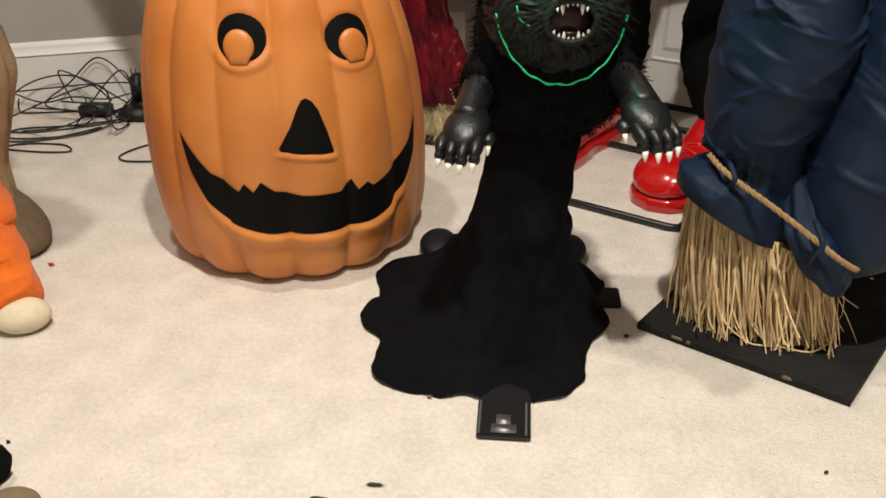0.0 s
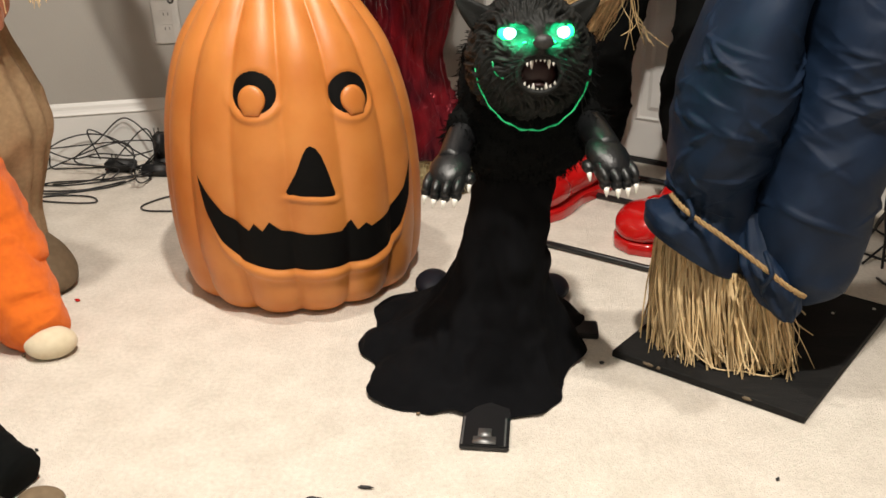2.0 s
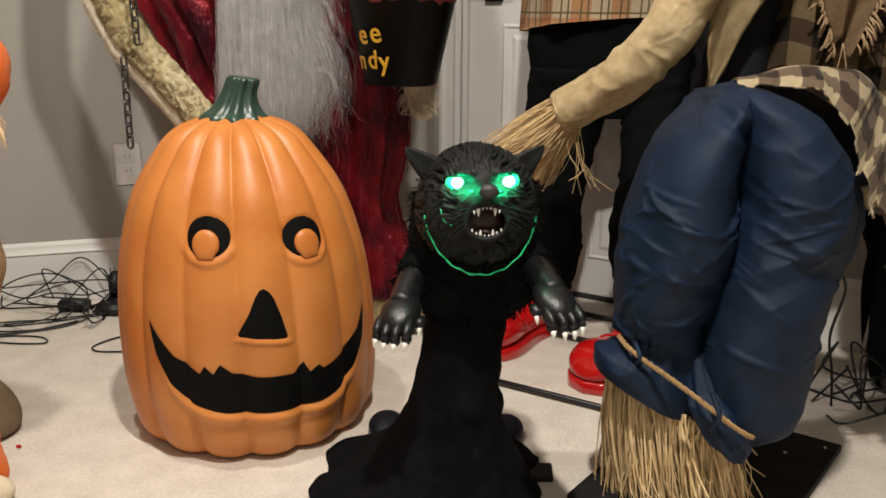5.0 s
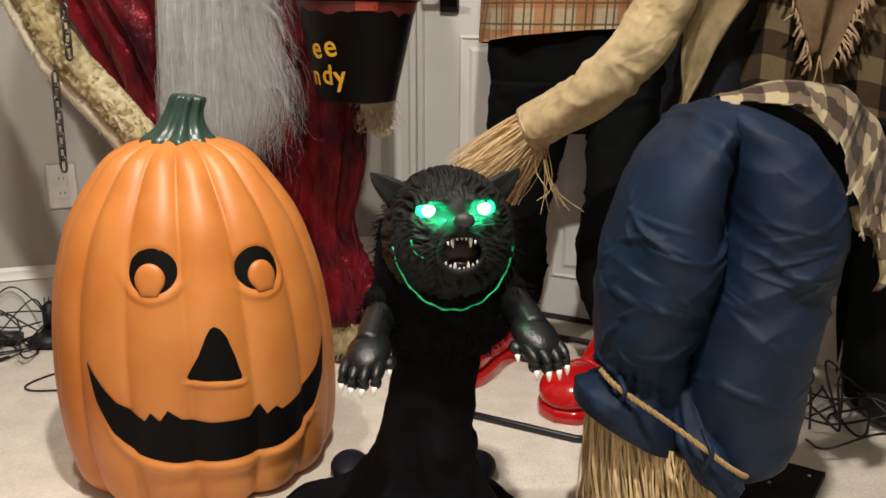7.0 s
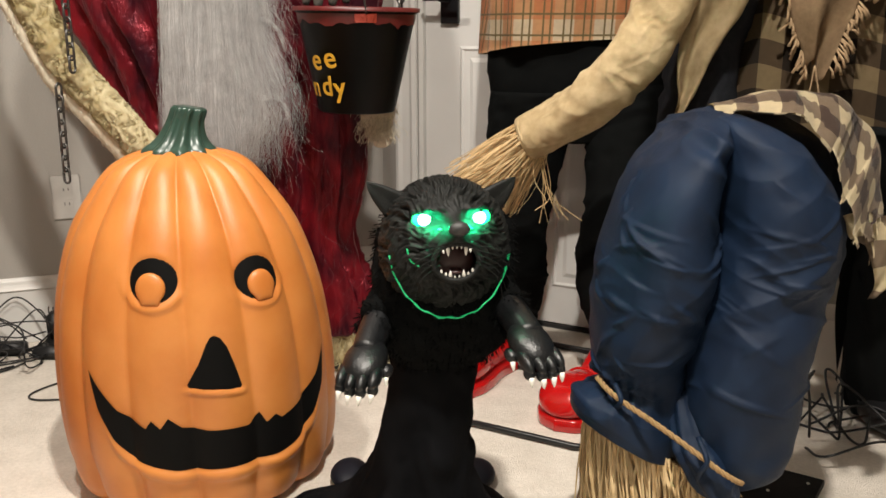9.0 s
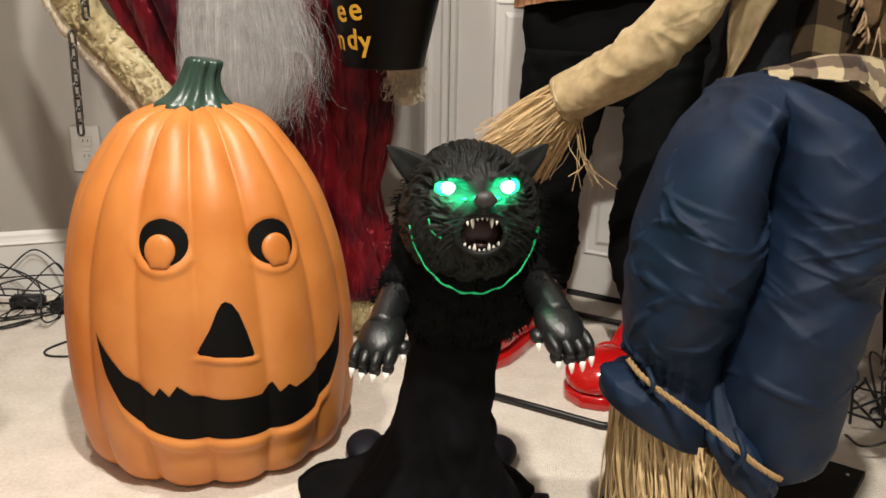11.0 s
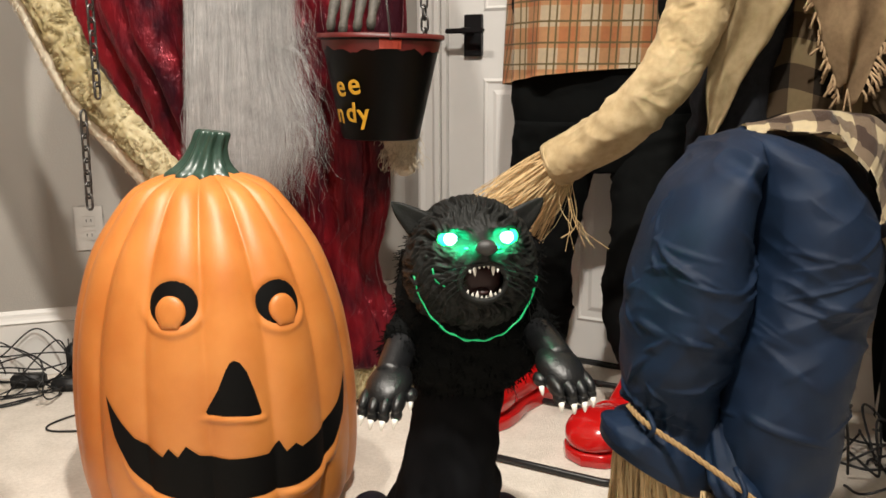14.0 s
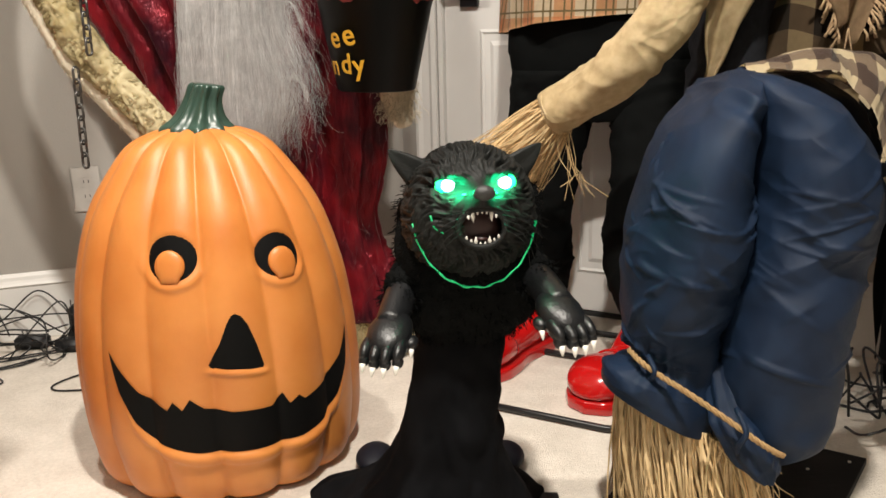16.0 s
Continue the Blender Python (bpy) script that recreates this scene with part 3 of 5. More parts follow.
bm = bmesh.new()
rope(bm, [(.520, 1.345, .316), (.531, 1.305, .311), (.556, 1.280, .298), (.585, 1.262, .283), (.617, 1.245, .265), (.650, 1.226, .245), (.680, 1.214, .225), (.705, 1.212, .209), (.718, 1.218, .201)], 0.0044)
part("rope_tie", bm, M_ROPE, scare, "twisted jute rope tied round the cuffs")
for q in ([(.541, 1.308, .320), (.547, 1.284, .304), (.543, 1.30, .284)], [(.655, 1.242, .264), (.662, 1.213, .240), (.657, 1.226, .214), (.663, 1.245, .19)]):
    bm = bmesh.new()
    tube(bm, spline(q, 10), .0042, 8)
    part("belt_loop", bm, M_NAVY, scare)
random.seed(5)
bm = bmesh.new()
for i in range(1050):
    u = random.random()
    a = random.uniform(0, 2 * pi)
    rr = sqrt(random.random()) if i % 3 == 0 else random.uniform(.8, 1)
    tx, ty = .612 + .104 * rr * cos(a), 1.385 + .062 * rr * sin(a)
    tz = .250 - .47 * (tx - .51)
    if sin(a) < 0:
        ty -= .060 * max(0, (tx - .58) / .13)
    sp = random.gauss(0, .016)
    bx, by = tx + .022 + .006 * cos(a) * rr + sp * (1.4 if i % 4 == 0 else .7) + max(0, random.gauss(-.02, .02)), ty + .012 * sin(a) * rr + random.gauss(0, .018)
    bz = .016 + max(0, random.gauss(.004, .022))
    w = random.uniform(.0009, .0022) if i % 3 else random.uniform(.0024, .0040)
    blade(bm, (tx, ty, tz), (bx, by, bz), w, random.gauss(0, .012), 4)
for i in range(28):  # stray stalks out over the board
    a = random.uniform(-2.6, -.2)
    x, y = .63 + .11 * cos(a), 1.37 + .06 * sin(a)
    blade(bm, (x, y, random.uniform(.06, .16)), (x + random.uniform(-.02, .05), y - random.uniform(.0, .05), .017 + random.uniform(0, .03)), random.uniform(.001, .0024), random.gauss(0, .008), 5)
tagged(part("straw", bm, M_STRAW, scare, "long pale straw stalks", smooth=False), kind="stuff")
bm = bmesh.new()
tube(bm, spline([(.585, 1.33, .05), (.61, 1.29, .022), (.66, 1.285, .019), (.705, 1.275, .018), (.735, 1.285, .03)], 20), .0016, 5)
part("loose_stalk", bm, M_STRAW, scare)


T_FRONT = spline([(.690, 1.40, .722), (.76, 1.372, .727), (.81, 1.352, .712), (.842, 1.335, .665), (.866, 1.330, .60), (.888, 1.335, .545), (.920, 1.35, .49)], 91)
T_RIDGE = spline([(.70, 1.46, .735), (.78, 1.46, .754), (.86, 1.46, .757), (.92, 1.455, .735), (.962, 1.445, .68), (.978, 1.435, .60), (.985, 1.43, .50)], 91)
T_BACK = spline([(.71, 1.58, .70), (.80, 1.62, .71), (.90, 1.62, .70), (.98, 1.60, .66), (1.02, 1.57, .6), (1.03, 1.55, .52), (1.02, 1.53, .44)], 91)


def tail(u, v):
    """Torn shirt tail draped over the seat: u along the hem, v from its front edge over the ridge to the back."""
    if u > .80 + .16 * noise.noise(Vector((v * 6, 2, 7))) + .10 * noise.noise(Vector((v * 19, 5, 1))) + .12:
        return None
    if v < .05 * (1 + noise.noise(Vector((u * 26, 1, 4)))) and u > .06:
        return None
    i = min(90, int(u * 90))
    p = spline([T_FRONT[i], T_RIDGE[i], T_BACK[i]], 41)[min(40, int(v * 40))]
    return Vector(p) + Vector((.4, -.5, .8)) * (.004 * sin(u * 26 + v * 5) + .003 * noise.noise(Vector((u * 14, v * 9, 2))))


part("shirt_tail", sheet(tail, 90, 40, .066), M_PLAID, scare, "torn beige and brown checked shirt tail")
# ragged strips that hang from the tail
for q in ([(.955, 1.42, .56), (.985, 1.40, .49), (.965, 1.40, .43)], [(.925, 1.40, .57), (.93, 1.385, .54), (.94, 1.385, .525)]):
    c = spline(q, 14)
    wd = random.uniform(.018, .026)
    part("torn_strip", sheet(lambda u, v: Vector(c[min(13, int(v * 13))]) + Vector(((u - .5) * 2 * wd * (1.1 - v * v * .9) + .004 * sin(v * 9), .006 * sin(u * 5 + v * 7), .008 * (u - .5))), 6, 13, .088), M_PLAID, scare)

board = thing("base_board", label="black painted plywood base board lying on the carpet", category="board")
bm = bmesh.new()
cs = [(.446, 1.342), (.735, 1.164), (1.003, 1.560), (.715, 1.745)]
rings(bm, [[Vector((.725 + (x - .725) * s, 1.455 + (y - 1.455) * s, z)) for x, y in cs] for z, s in ((0.001, .995), (.003, 1), (.0135, 1), (.0155, .994))])
part("panel", bm, M_BOARD, board, smooth=False)
M_CHIP = mat("bare_plywood", (0.24, 0.18, 0.115), 0.9, (0.10, 0.075, 0.05), 120, .4, 400)
for x, y, w in ((.505, 1.3045, .010), (.522, 1.294, .004), (.655, 1.2125, .008)):
    bm = bmesh.new()
    ball(bm, (0, 0, 0), (w, .0014, .0035), 10, 8, 0, Matrix.Translation((x, y, .0115)) @ Matrix.Rotation(radians(-31.6), 4, "Z"), lambda p: p * (1 + .6 * noise.noise(p * 2.5 + Vector((x * 90, 0, 0)))))
    part("chip", bm, M_CHIP, board, "bare chipped plywood edge")
for x, y in ((.88, 1.52), (.965, 1.545), (.70, 1.69), (.56, 1.33)):
    bm = bmesh.new()
    tube(bm, [(x, y, .014), (x, y, .0172)], [.0035, .003], 10)
    part("screw", bm, M_PLATE, board)


# ---------------- lunging cat on its draped stand ----------------
M_TEETH = mat("ivory_paint", (0.80, 0.78, 0.72), 0.35, None, 80)
M_MOUTH = mat("dark_mouth", (0.030, 0.008, 0.008), 0.4, None, 60)
M_GLOW = mat("green_led_halo", (0.1, 0.8, 0.4), 0.4, None, 30, emit=(0.0, 1.0, 0.20, 2.2))
M_GLOWCORE = mat("white_led", (0.7, 1.0, 0.85), 0.4, None, 30, emit=(0.55, 1.0, 0.80, 6.0))
M_LIGHTLEAK = mat("green_light_leak", (0.02, 0.35, 0.13), 0.4, None, 30, emit=(0.0, 1.0, 0.30, 0.22))
M_PAW = mat("black_gloss_latex", (0.0075, 0.008, 0.009), 0.36, (0.004, 0.0045, 0.005), 50, 0.2, 250, spec=.45)
M_NOSE = mat("grey_latex_nose", (0.024, 0.024, 0.023), 0.5, (0.02, 0.02, 0.02), 60, 0.2, 300)
CAT = [M_CATFUR, M_PLUSH, M_TEETH, M_MOUTH, M_GLOW, M_LIGHTLEAK, M_GLOWCORE, M_PAW, M_NOSE]


def cat_head(bm):
    """Front is -y. Sculpted head with brow, muzzle, cheeks and combed fur grooves."""
    def fn(p):
        q = p.copy()
        front = max(0.0, -p.y)
        mz = math.exp(-((p.x / .36) ** 2 + ((p.z + .06) / .36) ** 2)) * front
        q.y -= .30 * mz
        nose_b = math.exp(-((p.x / .13) ** 2 + ((p.z - .33) / .15) ** 2)) * front
        q.y -= .30 * nose_b
        for sx in (-1, 1):
            soc = math.exp(-(((p.x - sx * .41) / .18) ** 2 + ((p.z - .42) / .12) ** 2)) * front
            q.y += .20 * soc
            br = math.exp(-(((p.x - sx * .42) / .30) ** 2 + ((p.z - .62 + .12 * abs(p.x)) / .09) ** 2)) * front
            q.y -= .20 * br
            ck = math.exp(-(((p.x - sx * .70) / .30) ** 2 + ((p.z + .25) / .45) ** 2))
            q.x += sx * .12 * ck
        q.z -= .10 * max(0, p.z - .55)
        hole = max(0.0, 1 - ((p.x / .36) ** 2 + ((p.z + .13) / .28) ** 2)) * (1 if p.y < 0 else 0)
        q.y += .42 * min(1, hole * 2.2)
        # fur grooves combed away from the nose
        ang = atan2(p.z - .3, p.x)
        rad = sqrt(p.x ** 2 + (p.z - .3) ** 2) + max(0, p.y) * 1.2
        wv = .10 * sin(rad * 11) + .10 * noise.noise(Vector((p.x * 3, p.y * 3, p.z * 3)))
        g = 1 - 2 * abs(noise.noise(Vector(((ang + wv) * 10, rad * 4.6, p.y * 1.5))))
        g2 = 1 - 2 * abs(noise.noise(Vector(((ang + wv) * 19, rad * 8, 4 + p.y * 3))))
        k = min(1.0, max(0.0, rad * 2.4 - .42))
        q *= 1 + (.075 * (g - .55) + .04 * (g2 - .55)) * k
        return q
    return ball(bm, (0, 0, 0), (.0925, .087, .101), 260, 180, 0, None, fn)


def cone(bm, p0, p1, r, mi, n=6):
    p0, p1 = Vector(p0), Vector(p1)
    tube(bm, [p0, p0.lerp(p1, .5), p0.lerp(p1, .85), p1], [r, r * .78, r * .36, r * .04], n, True, mi)


def cat_paw(bm, m, side):
    """Paw with four toes, a thumb and white claws; toes to -y."""
    ball(bm, (0, .004, 0), (.032, .044, .021), 28, 18, 7, None)
    vs = []

    def add(c, r, mi=7, seg=14):
        vs.extend(ball(bm, c, r, seg, 10, mi))
    for i in range(4):
        x = -.024 + .016 * i
        y = -.030 - .006 * (1 if i in (1, 2) else 0)
        add((x, y + .004, -.002), (.0092, .024, .0115))
        add((x, y - .013, -.0095), (.0082, .010, .0088))
        cone(bm, (x, y - .020, -.010), (x - .001, y - .029, -.0215), .0046, 2, 8)
    add((side * .032, -.002, -.010), (.010, .013, .009))
    cone(bm, (side * .034, -.012, -.013), (side * .035, -.022, -.022), .0042, 2, 8)


bm = bmesh.new()
HEADM = Matrix.Translation((.277, 1.315, .545)) @ Matrix.Rotation(radians(11), 4, "Z") @ Matrix.Rotation(radians(-5), 4, "X")
hb = bmesh.new()
cat_head(hb)
HV = [v.co.copy() for v in hb.verts if v.co.y < 0]


def face(x, z):
    """Depth of the face's front at (x, z)."""
    return min(HV, key=lambda p: (p.x - x) ** 2 + (p.z - z) ** 2).y


# lips, mouth and teeth
MZ = -.0135
lip = face(.040, MZ) - .006
lp = []
for k in range(28):
    a = 2 * pi * k / 28
    lp.append(Vector((.0325 * cos(a), lip - .006 * (1 - abs(cos(a))), MZ + .0265 * sin(a))))
tube(hb, lp + lp[:2], .0046, 8, True, 0)
ball(hb, (0, lip + .020, MZ), (.031, .012, .0255), 20, 12, 3)
ball(hb, (0, lip + .008, MZ - .0155), (.012, .012, .005), 14, 8, 3)
for k in range(7):     # upper teeth
    x = -.0195 + .0065 * k
    big = k in (1, 5)
    z0 = MZ + .0240 - .35 * abs(x) * abs(x) / .02
    cone(hb, (x, lip - .004, z0), (x * .96, lip - .006, z0 - (.013 if big else .0055)), .0032 if big else .0021, 2, 7)
for k in range(8):     # lower teeth
    x = -.0225 + .00643 * k
    big = k in (2, 5)
    z0 = MZ - .0250 + 18 * x * x
    cone(hb, (x, lip - .002, z0), (x * .97, lip - .005, z0 + (.012 if big else .0065)), .0033 if big else .0024, 2, 7)
ball(hb, (0, face(0, .035) - .001, .035), (.0155, .010, .0105), 24, 16, 8)          # nose
for sx in (-1, 1):
    ey = face(sx * .0395, .043)
    # emissive green ball, oversized to stand for the glow halo round the white core
    ball(hb, (sx * .0395, ey + .001, .043), (.0180, .009, .0150), 20, 14, 4)
    ball(hb, (sx * .0395, ey - .004, .043), (.0102, .0068, .0095), 16, 12, 6)
    # green glow beside the nose, put in as a small emissive spot
    ball(hb, (sx * .0205, face(sx * .0205, .031), .031), (.0045, .003, .0020), 10, 6, 4)
    # ears: cupped, pointing up and out
    er = []
    base, tip = Vector((sx * .068, .005, .055)), Vector((sx * .112, .008, .092))
    for k in range(9):
        t = k / 8
        w = .023 * (1 - t) ** .9 + .0010
        c = base.lerp(tip, t) + Vector((sx * .006 * sin(pi * t), 0, .004 * sin(pi * t)))
        d = Vector((-.72, 0, .69 * sx)) * sx
        er.append([c + d * w * cos(2 * pi * j / 14) * 1.0 + Vector((0, 1, 0)) * (w * .55 * sin(2 * pi * j / 14) + (.5 * w * (1 - abs(cos(2 * pi * j / 14))) if sin(2 * pi * j / 14) < 0 else 0)) for j in range(14)])
    rings(hb, er, True, True, 0)
    # whiskers
    for k in range(5):
        z = .010 - .006 * k
        tube(hb, spline([(sx * .026, -.106, z), (sx * .055, -.110, z - .006 - .004 * k), (sx * (.088 - .006 * k), -.10, z - .028 - .008 * k)], 8), .0005, 4, True, 0)
# green light leaking under the face, drawn as a weakly glowing tube
rim = []
for k in range(44):
    a = radians(188 + 164 * k / 43)
    rim.append(Vector((.089 * cos(a), -.040 - .020 * abs(sin(a)), .006 + .108 * sin(a) + .0012 * sin(k * 1.3))))
tube(hb, rim, [.0009 + .0016 * abs(noise.noise(Vector((k * .3, 2, 1)))) + .0006 * (k % 3 == 0) for k in range(44)], 6, True, 5)
# short streak of the same green glow on the cheek, also an emissive tube
tube(hb, spline([(x, face(x, z) - .0005, z) for x, z in ((-.066, .004), (-.062, -.012), (-.051, -.020))], 8), .0013, 5, True, 5)
EYE_Y = face(.0395, .043)
for v in hb.verts:
    v.co = HEADM @ v.co
tmp = bpy.data.meshes.new("tmp")
hb.to_mesh(tmp); hb.free(); bm.from_mesh(tmp); bpy.data.meshes.remove(tmp)
for sx in (-1, 1):   # added green lamps in front of the eyes, for the LED halo on the fur
    led = bpy.data.lights.new("eye_halo_lamp", "POINT")
    led.energy, led.color, led.shadow_soft_size = 0.32, (0.0, 1.0, 0.35), 0.006
    new("eye_halo_lamp", led).location = HEADM @ Vector((sx * .0395, EYE_Y - .022, .043))
# shaggy shoulders and chest
sb = bmesh.new()
loft(sb, [(.345, .268, 1.36, .066, .060), (.375, .272, 1.355, .098, .075), (.42, .274, 1.352, .108, .085), (.47, .275, 1.35, .109, .085), (.53, .277, 1.358, .106, .062), (.575, .279, 1.365, .090, .05), (.60, .279, 1.37, .03, .02)], 70, 50, mi=1)
crumple(sb, .007, 34, seed=4)
random.seed(11)
pts = [v.co.copy() for v in sb.verts]
nrm = [v.normal.copy() for v in sb.verts]
for i in range(1500):
    j = random.randrange(len(pts))
    d = (nrm[j] * .8 + Vector((random.gauss(0, .3), random.gauss(0, .3), -.5 + random.gauss(0, .3)))).normalized()
    blade(sb, pts[j], pts[j] + d * random.uniform(.006, .014), .0009, .001, 2, 1)
for side, sh, el, pw, ang in ((-1, (.194, 1.34, .435), (.176, 1.30, .420), (.163, 1.238, .394), 12), (1, (.350, 1.34, .450), (.376, 1.295, .444), (.402, 1.228, .424), -22)):
    line = spline([sh, el, pw], 14)
    tube(sb, line, [.027 - .005 * (k / 13) for k in range(14)], 18, True, 7)
    cuff = line[:7]
    tube(sb, cuff, [.040, .039, .038, .037, .036, .034, .029], 22, True, 1)
    for i in range(700):      # plush cuff over the forearm
        c = Vector(random.choice(cuff))
        d = Vector((random.gauss(0, 1), random.gauss(0, 1), random.gauss(-.3, 1))).normalized()
        blade(sb, c + d * .032, c + d * random.uniform(.036, .044) + Vector((0, -.002, -.003)), .0010, .001, 2, 1)
    pb = bmesh.new()
    cat_paw(pb, None, 1 if side < 0 else -1)
    pm = Matrix.Translation(Vector(pw) + Vector((0, -.012, -.006))) @ Matrix.Rotation(radians(-14 if side < 0 else 24), 4, "Z") @ Matrix.Rotation(radians(22), 4, "X")
    for v in pb.verts:
        v.co = pm @ (v.co * 1.0)
    pb.to_mesh(tm := bpy.data.meshes.new("tmp")); pb.free(); sb.from_mesh(tm); bpy.data.meshes.remove(tm)
sb.to_mesh(tm := bpy.data.meshes.new("tmp")); sb.free(); bm.from_mesh(tm); bpy.data.meshes.remove(tm)
cat = part("cat_figure", bm, CAT)
tagged(cat, "snarling black cat prop with glowing green eyes and bared teeth", "cat figure")


# black cloth that hangs from the figure and spreads on the floor
def drape():
    bm = bmesh.new()
    secs = [(.42, .270, 1.365, .060, .050), (.36, .262, 1.365, .066, .055), (.28, .254, 1.37, .069, .062), (.20, .246, 1.375, .080, .080), (.13, .236, 1.38, .097, .105),
            (.08, .222, 1.385, .122, .135), (.045, .208, 1.385, .155, .175), (.022, .195, 1.38, .185, .215), (.006, .192, 1.375, .205, .25)]
    loops = []
    st = 70
    for i, s in enumerate(spline(secs, st)):
        z, cx, cy, rx, ry = s
        w = (i / st) ** 1.6
        lp = []
        for k in range(150):
            a = 2 * pi * k / 150
            f = 1 + (.02 + .02 * w) * sin(7 * a + 2.3 * sin(2 * a) + 2.5 * w) * (.35 + w) + .20 * w * noise.noise(Vector((cos(a) * 1.9, sin(a) * 1.9, 3))) + .07 * w * noise.noise(Vector((cos(a) * 5, sin(a) * 5, 8))) + .008 * w * sin(11 * a + 2 * sin(3 * a))
            dz = .009 * w * (1 - w * .65) * sin(9 * a + 4 * w) + .012 * w * noise.noise(Vector((cos(a) * 4, sin(a) * 4, z * 20)))
            lp.append(Vector((cx + rx * cos(a) * f, cy + ry * sin(a) * f, max(.003, z + dz))))
        loops.append(lp)
    rings(bm, loops, True, False)
    crumple(bm, .005, 13, seed=6)
    facet(bm, .010, 14, 2.0, 60, 2.4)
    facet(bm, .006, 24, 5.0, -70, 2.4)
    for v in bm.verts:
        v.co.z = max(.003, v.co.z)
    return bm


tagged(part("black_drape", drape(), M_DRAPE), "black cloth skirt hanging from the cat prop and spread on carpet", "cloth")
M_CLIP = mat("brushed_steel", (0.30, 0.30, 0.30), 0.5, None, 60, metal=0.9)
stand = thing("prop_stand", label="flat black track stand of the cat prop on carpet", category="stand")
bm = bmesh.new()
box(bm, .194, .270, 1.046, 1.46, .001, .010, .002)
part("rail", bm, M_ROD, stand, smooth=False)
for x in (.196, .262):
    bm = bmesh.new()
    box(bm, x, x + .003, 1.047, 1.12, .010, .0125, .001)
    part("rail_lip", bm, M_CLIP, stand, "thin steel edge", smooth=False)
bm = bmesh.new()
box(bm, .214, .250, 1.050, 1.068, .0105, .0135, .001)
box(bm, .221, .243, 1.068, 1.090, .0105, .0125, .001)
part("clip", bm, M_CLIP, stand, "small steel clip")
bm = bmesh.new()
box(bm, .31, .425, 1.40, 1.455, .001, .012, .002)
part("cross_foot", bm, M_ROD, stand, smooth=False)
M_NAVYGLOSS = mat("dark_gloss_plastic", (0.006, 0.0065, 0.012), 0.6, None, 30, spec=.25)
for x, y in ((.092, 1.575), (.338, 1.575)):
    bm = bmesh.new()
    ball(bm, (x, y, .0195), (.036, .05, .021), 24, 14, 0, None, lambda p: Vector((p.x, p.y, max(p.z, -.95))))
    part("rear_foot", bm, M_NAVYGLOSS, stand, "rounded black foot")


# ---------------- clown prop: shoes, trousers, shirt, rod stand ----------------
def clown_shoe(m):
    """Glossy clown shoe; toe at the origin, heel towards +y."""
    sh = thing("clown_shoe", m, label="glossy red oversized clown shoe with bulbous toe", category="shoe", group="clown shoes")
    secs = [(0.0, .012, .045, .035), (.010, .040, .066, .03), (.035, .062, .088, .022), (.075, .070, .100, .02), (.115, .064, .098, .02), (.15, .052, .086, .02),
            (.19, .047, .092, .02), (.23, .048, .118, .02), (.265, .050, .150, .02), (.30, .050, .172, .02), (.345, .047, .178, .02), (.372, .036, .175, .025), (.380, .016, .16, .04)]
    bm = bmesh.new()
    lps = []
    for y, w, h, z0 in spline(secs, 60):
        lp = []
        for k in range(36):
            a = 2 * pi * k / 36
            cx, cz = cos(a), sin(a)
            x = w * (abs(cx) ** .85) * (1 if cx > 0 else -1)
            z = z0 + (h - z0) * (.5 + .5 * (abs(cz) ** .8) * (1 if cz > 0 else -1))
            x *= 1 - .35 * max(0, (z - .09) / .09) if y > .2 else 1
            lp.append(Vector((x, y, z)))
        lps.append(lp)
    rings(bm, lps)
    part("upper", bm, M_RED, sh)
    bm = bmesh.new()
    out = []
    for k in range(72):
        a = 2 * pi * k / 72
        y = .19 - .195 * cos(a)
        w = float(np.interp(y, [-.005, .01, .04, .08, .13, .2, .3, .36, .385], [.0, .045, .068, .076, .070, .052, .054, .046, 0]))
        out.append((w * (1 if a < pi else -1), y))
    rings(bm, [[Vector((x * s, .19 + (y - .19) * s, z)) for x, y in out] for z, s in ((0.0, .985), (.004, 1.0), (.024, 1.0), (.03, .97))])
    part("sole", bm, M_RED, sh, "thick moulded red sole")
    bm = bmesh.new()
    seam = []
    for k in range(30):
        a = pi * k / 29
        seam.append((.056 * cos(a), .135 - .02 * sin(a) * 0, .045 + .056 * sin(a)))
    tube(bm, seam, .003, 6)
    part("toe_seam", bm, M_RED, sh)
    for i in range(5):
        y = .185 + .024 * i
        h = float(np.interp(y, [.15, .19, .23, .265, .30], [.086, .092, .118, .150, .172]))
        bm = bmesh.new()
        tube(bm, spline([(-.022, y, h - .012), (-.01, y + .004, h + .001), (.01, y + .008, h + .001), (.022, y + .010, h - .012)], 12), .0035, 6)
        part("lace", bm, M_RED, sh)
    return sh


clown_shoe(pose(.262, 1.972, 0, 0, 0, -38))
clown_shoe(pose(.515, 1.795, 0, 0, 0, -36))

clown = thing("clown_costume", label="clown prop in black trousers and orange plaid shirt", category="costume figure")
bm = bmesh.new()
loft(bm, [(.115, .463, 2.215, .052, .05), (.135, .462, 2.215, .056, .055), (.19, .452, 2.215, .075, .07), (.225, .445, 2.21, .092, .075), (.255, .440, 2.21, .098, .08), (.30, .440, 2.215, .098, .08),
          (.345, .445, 2.22, .085, .075), (.42, .462, 2.22, .082, .08), (.55, .478, 2.23, .098, .09), (.62, .49, 2.24, .108, .10), (.70, .50, 2.24, .11, .11)], 64, 80)
crumple(bm, .009, 11, (1, 1, 1.8), 2.2)
part("trouser_leg", bm, M_BLACK, clown, "black twill trouser leg with bunched cuff")
bm = bmesh.new()
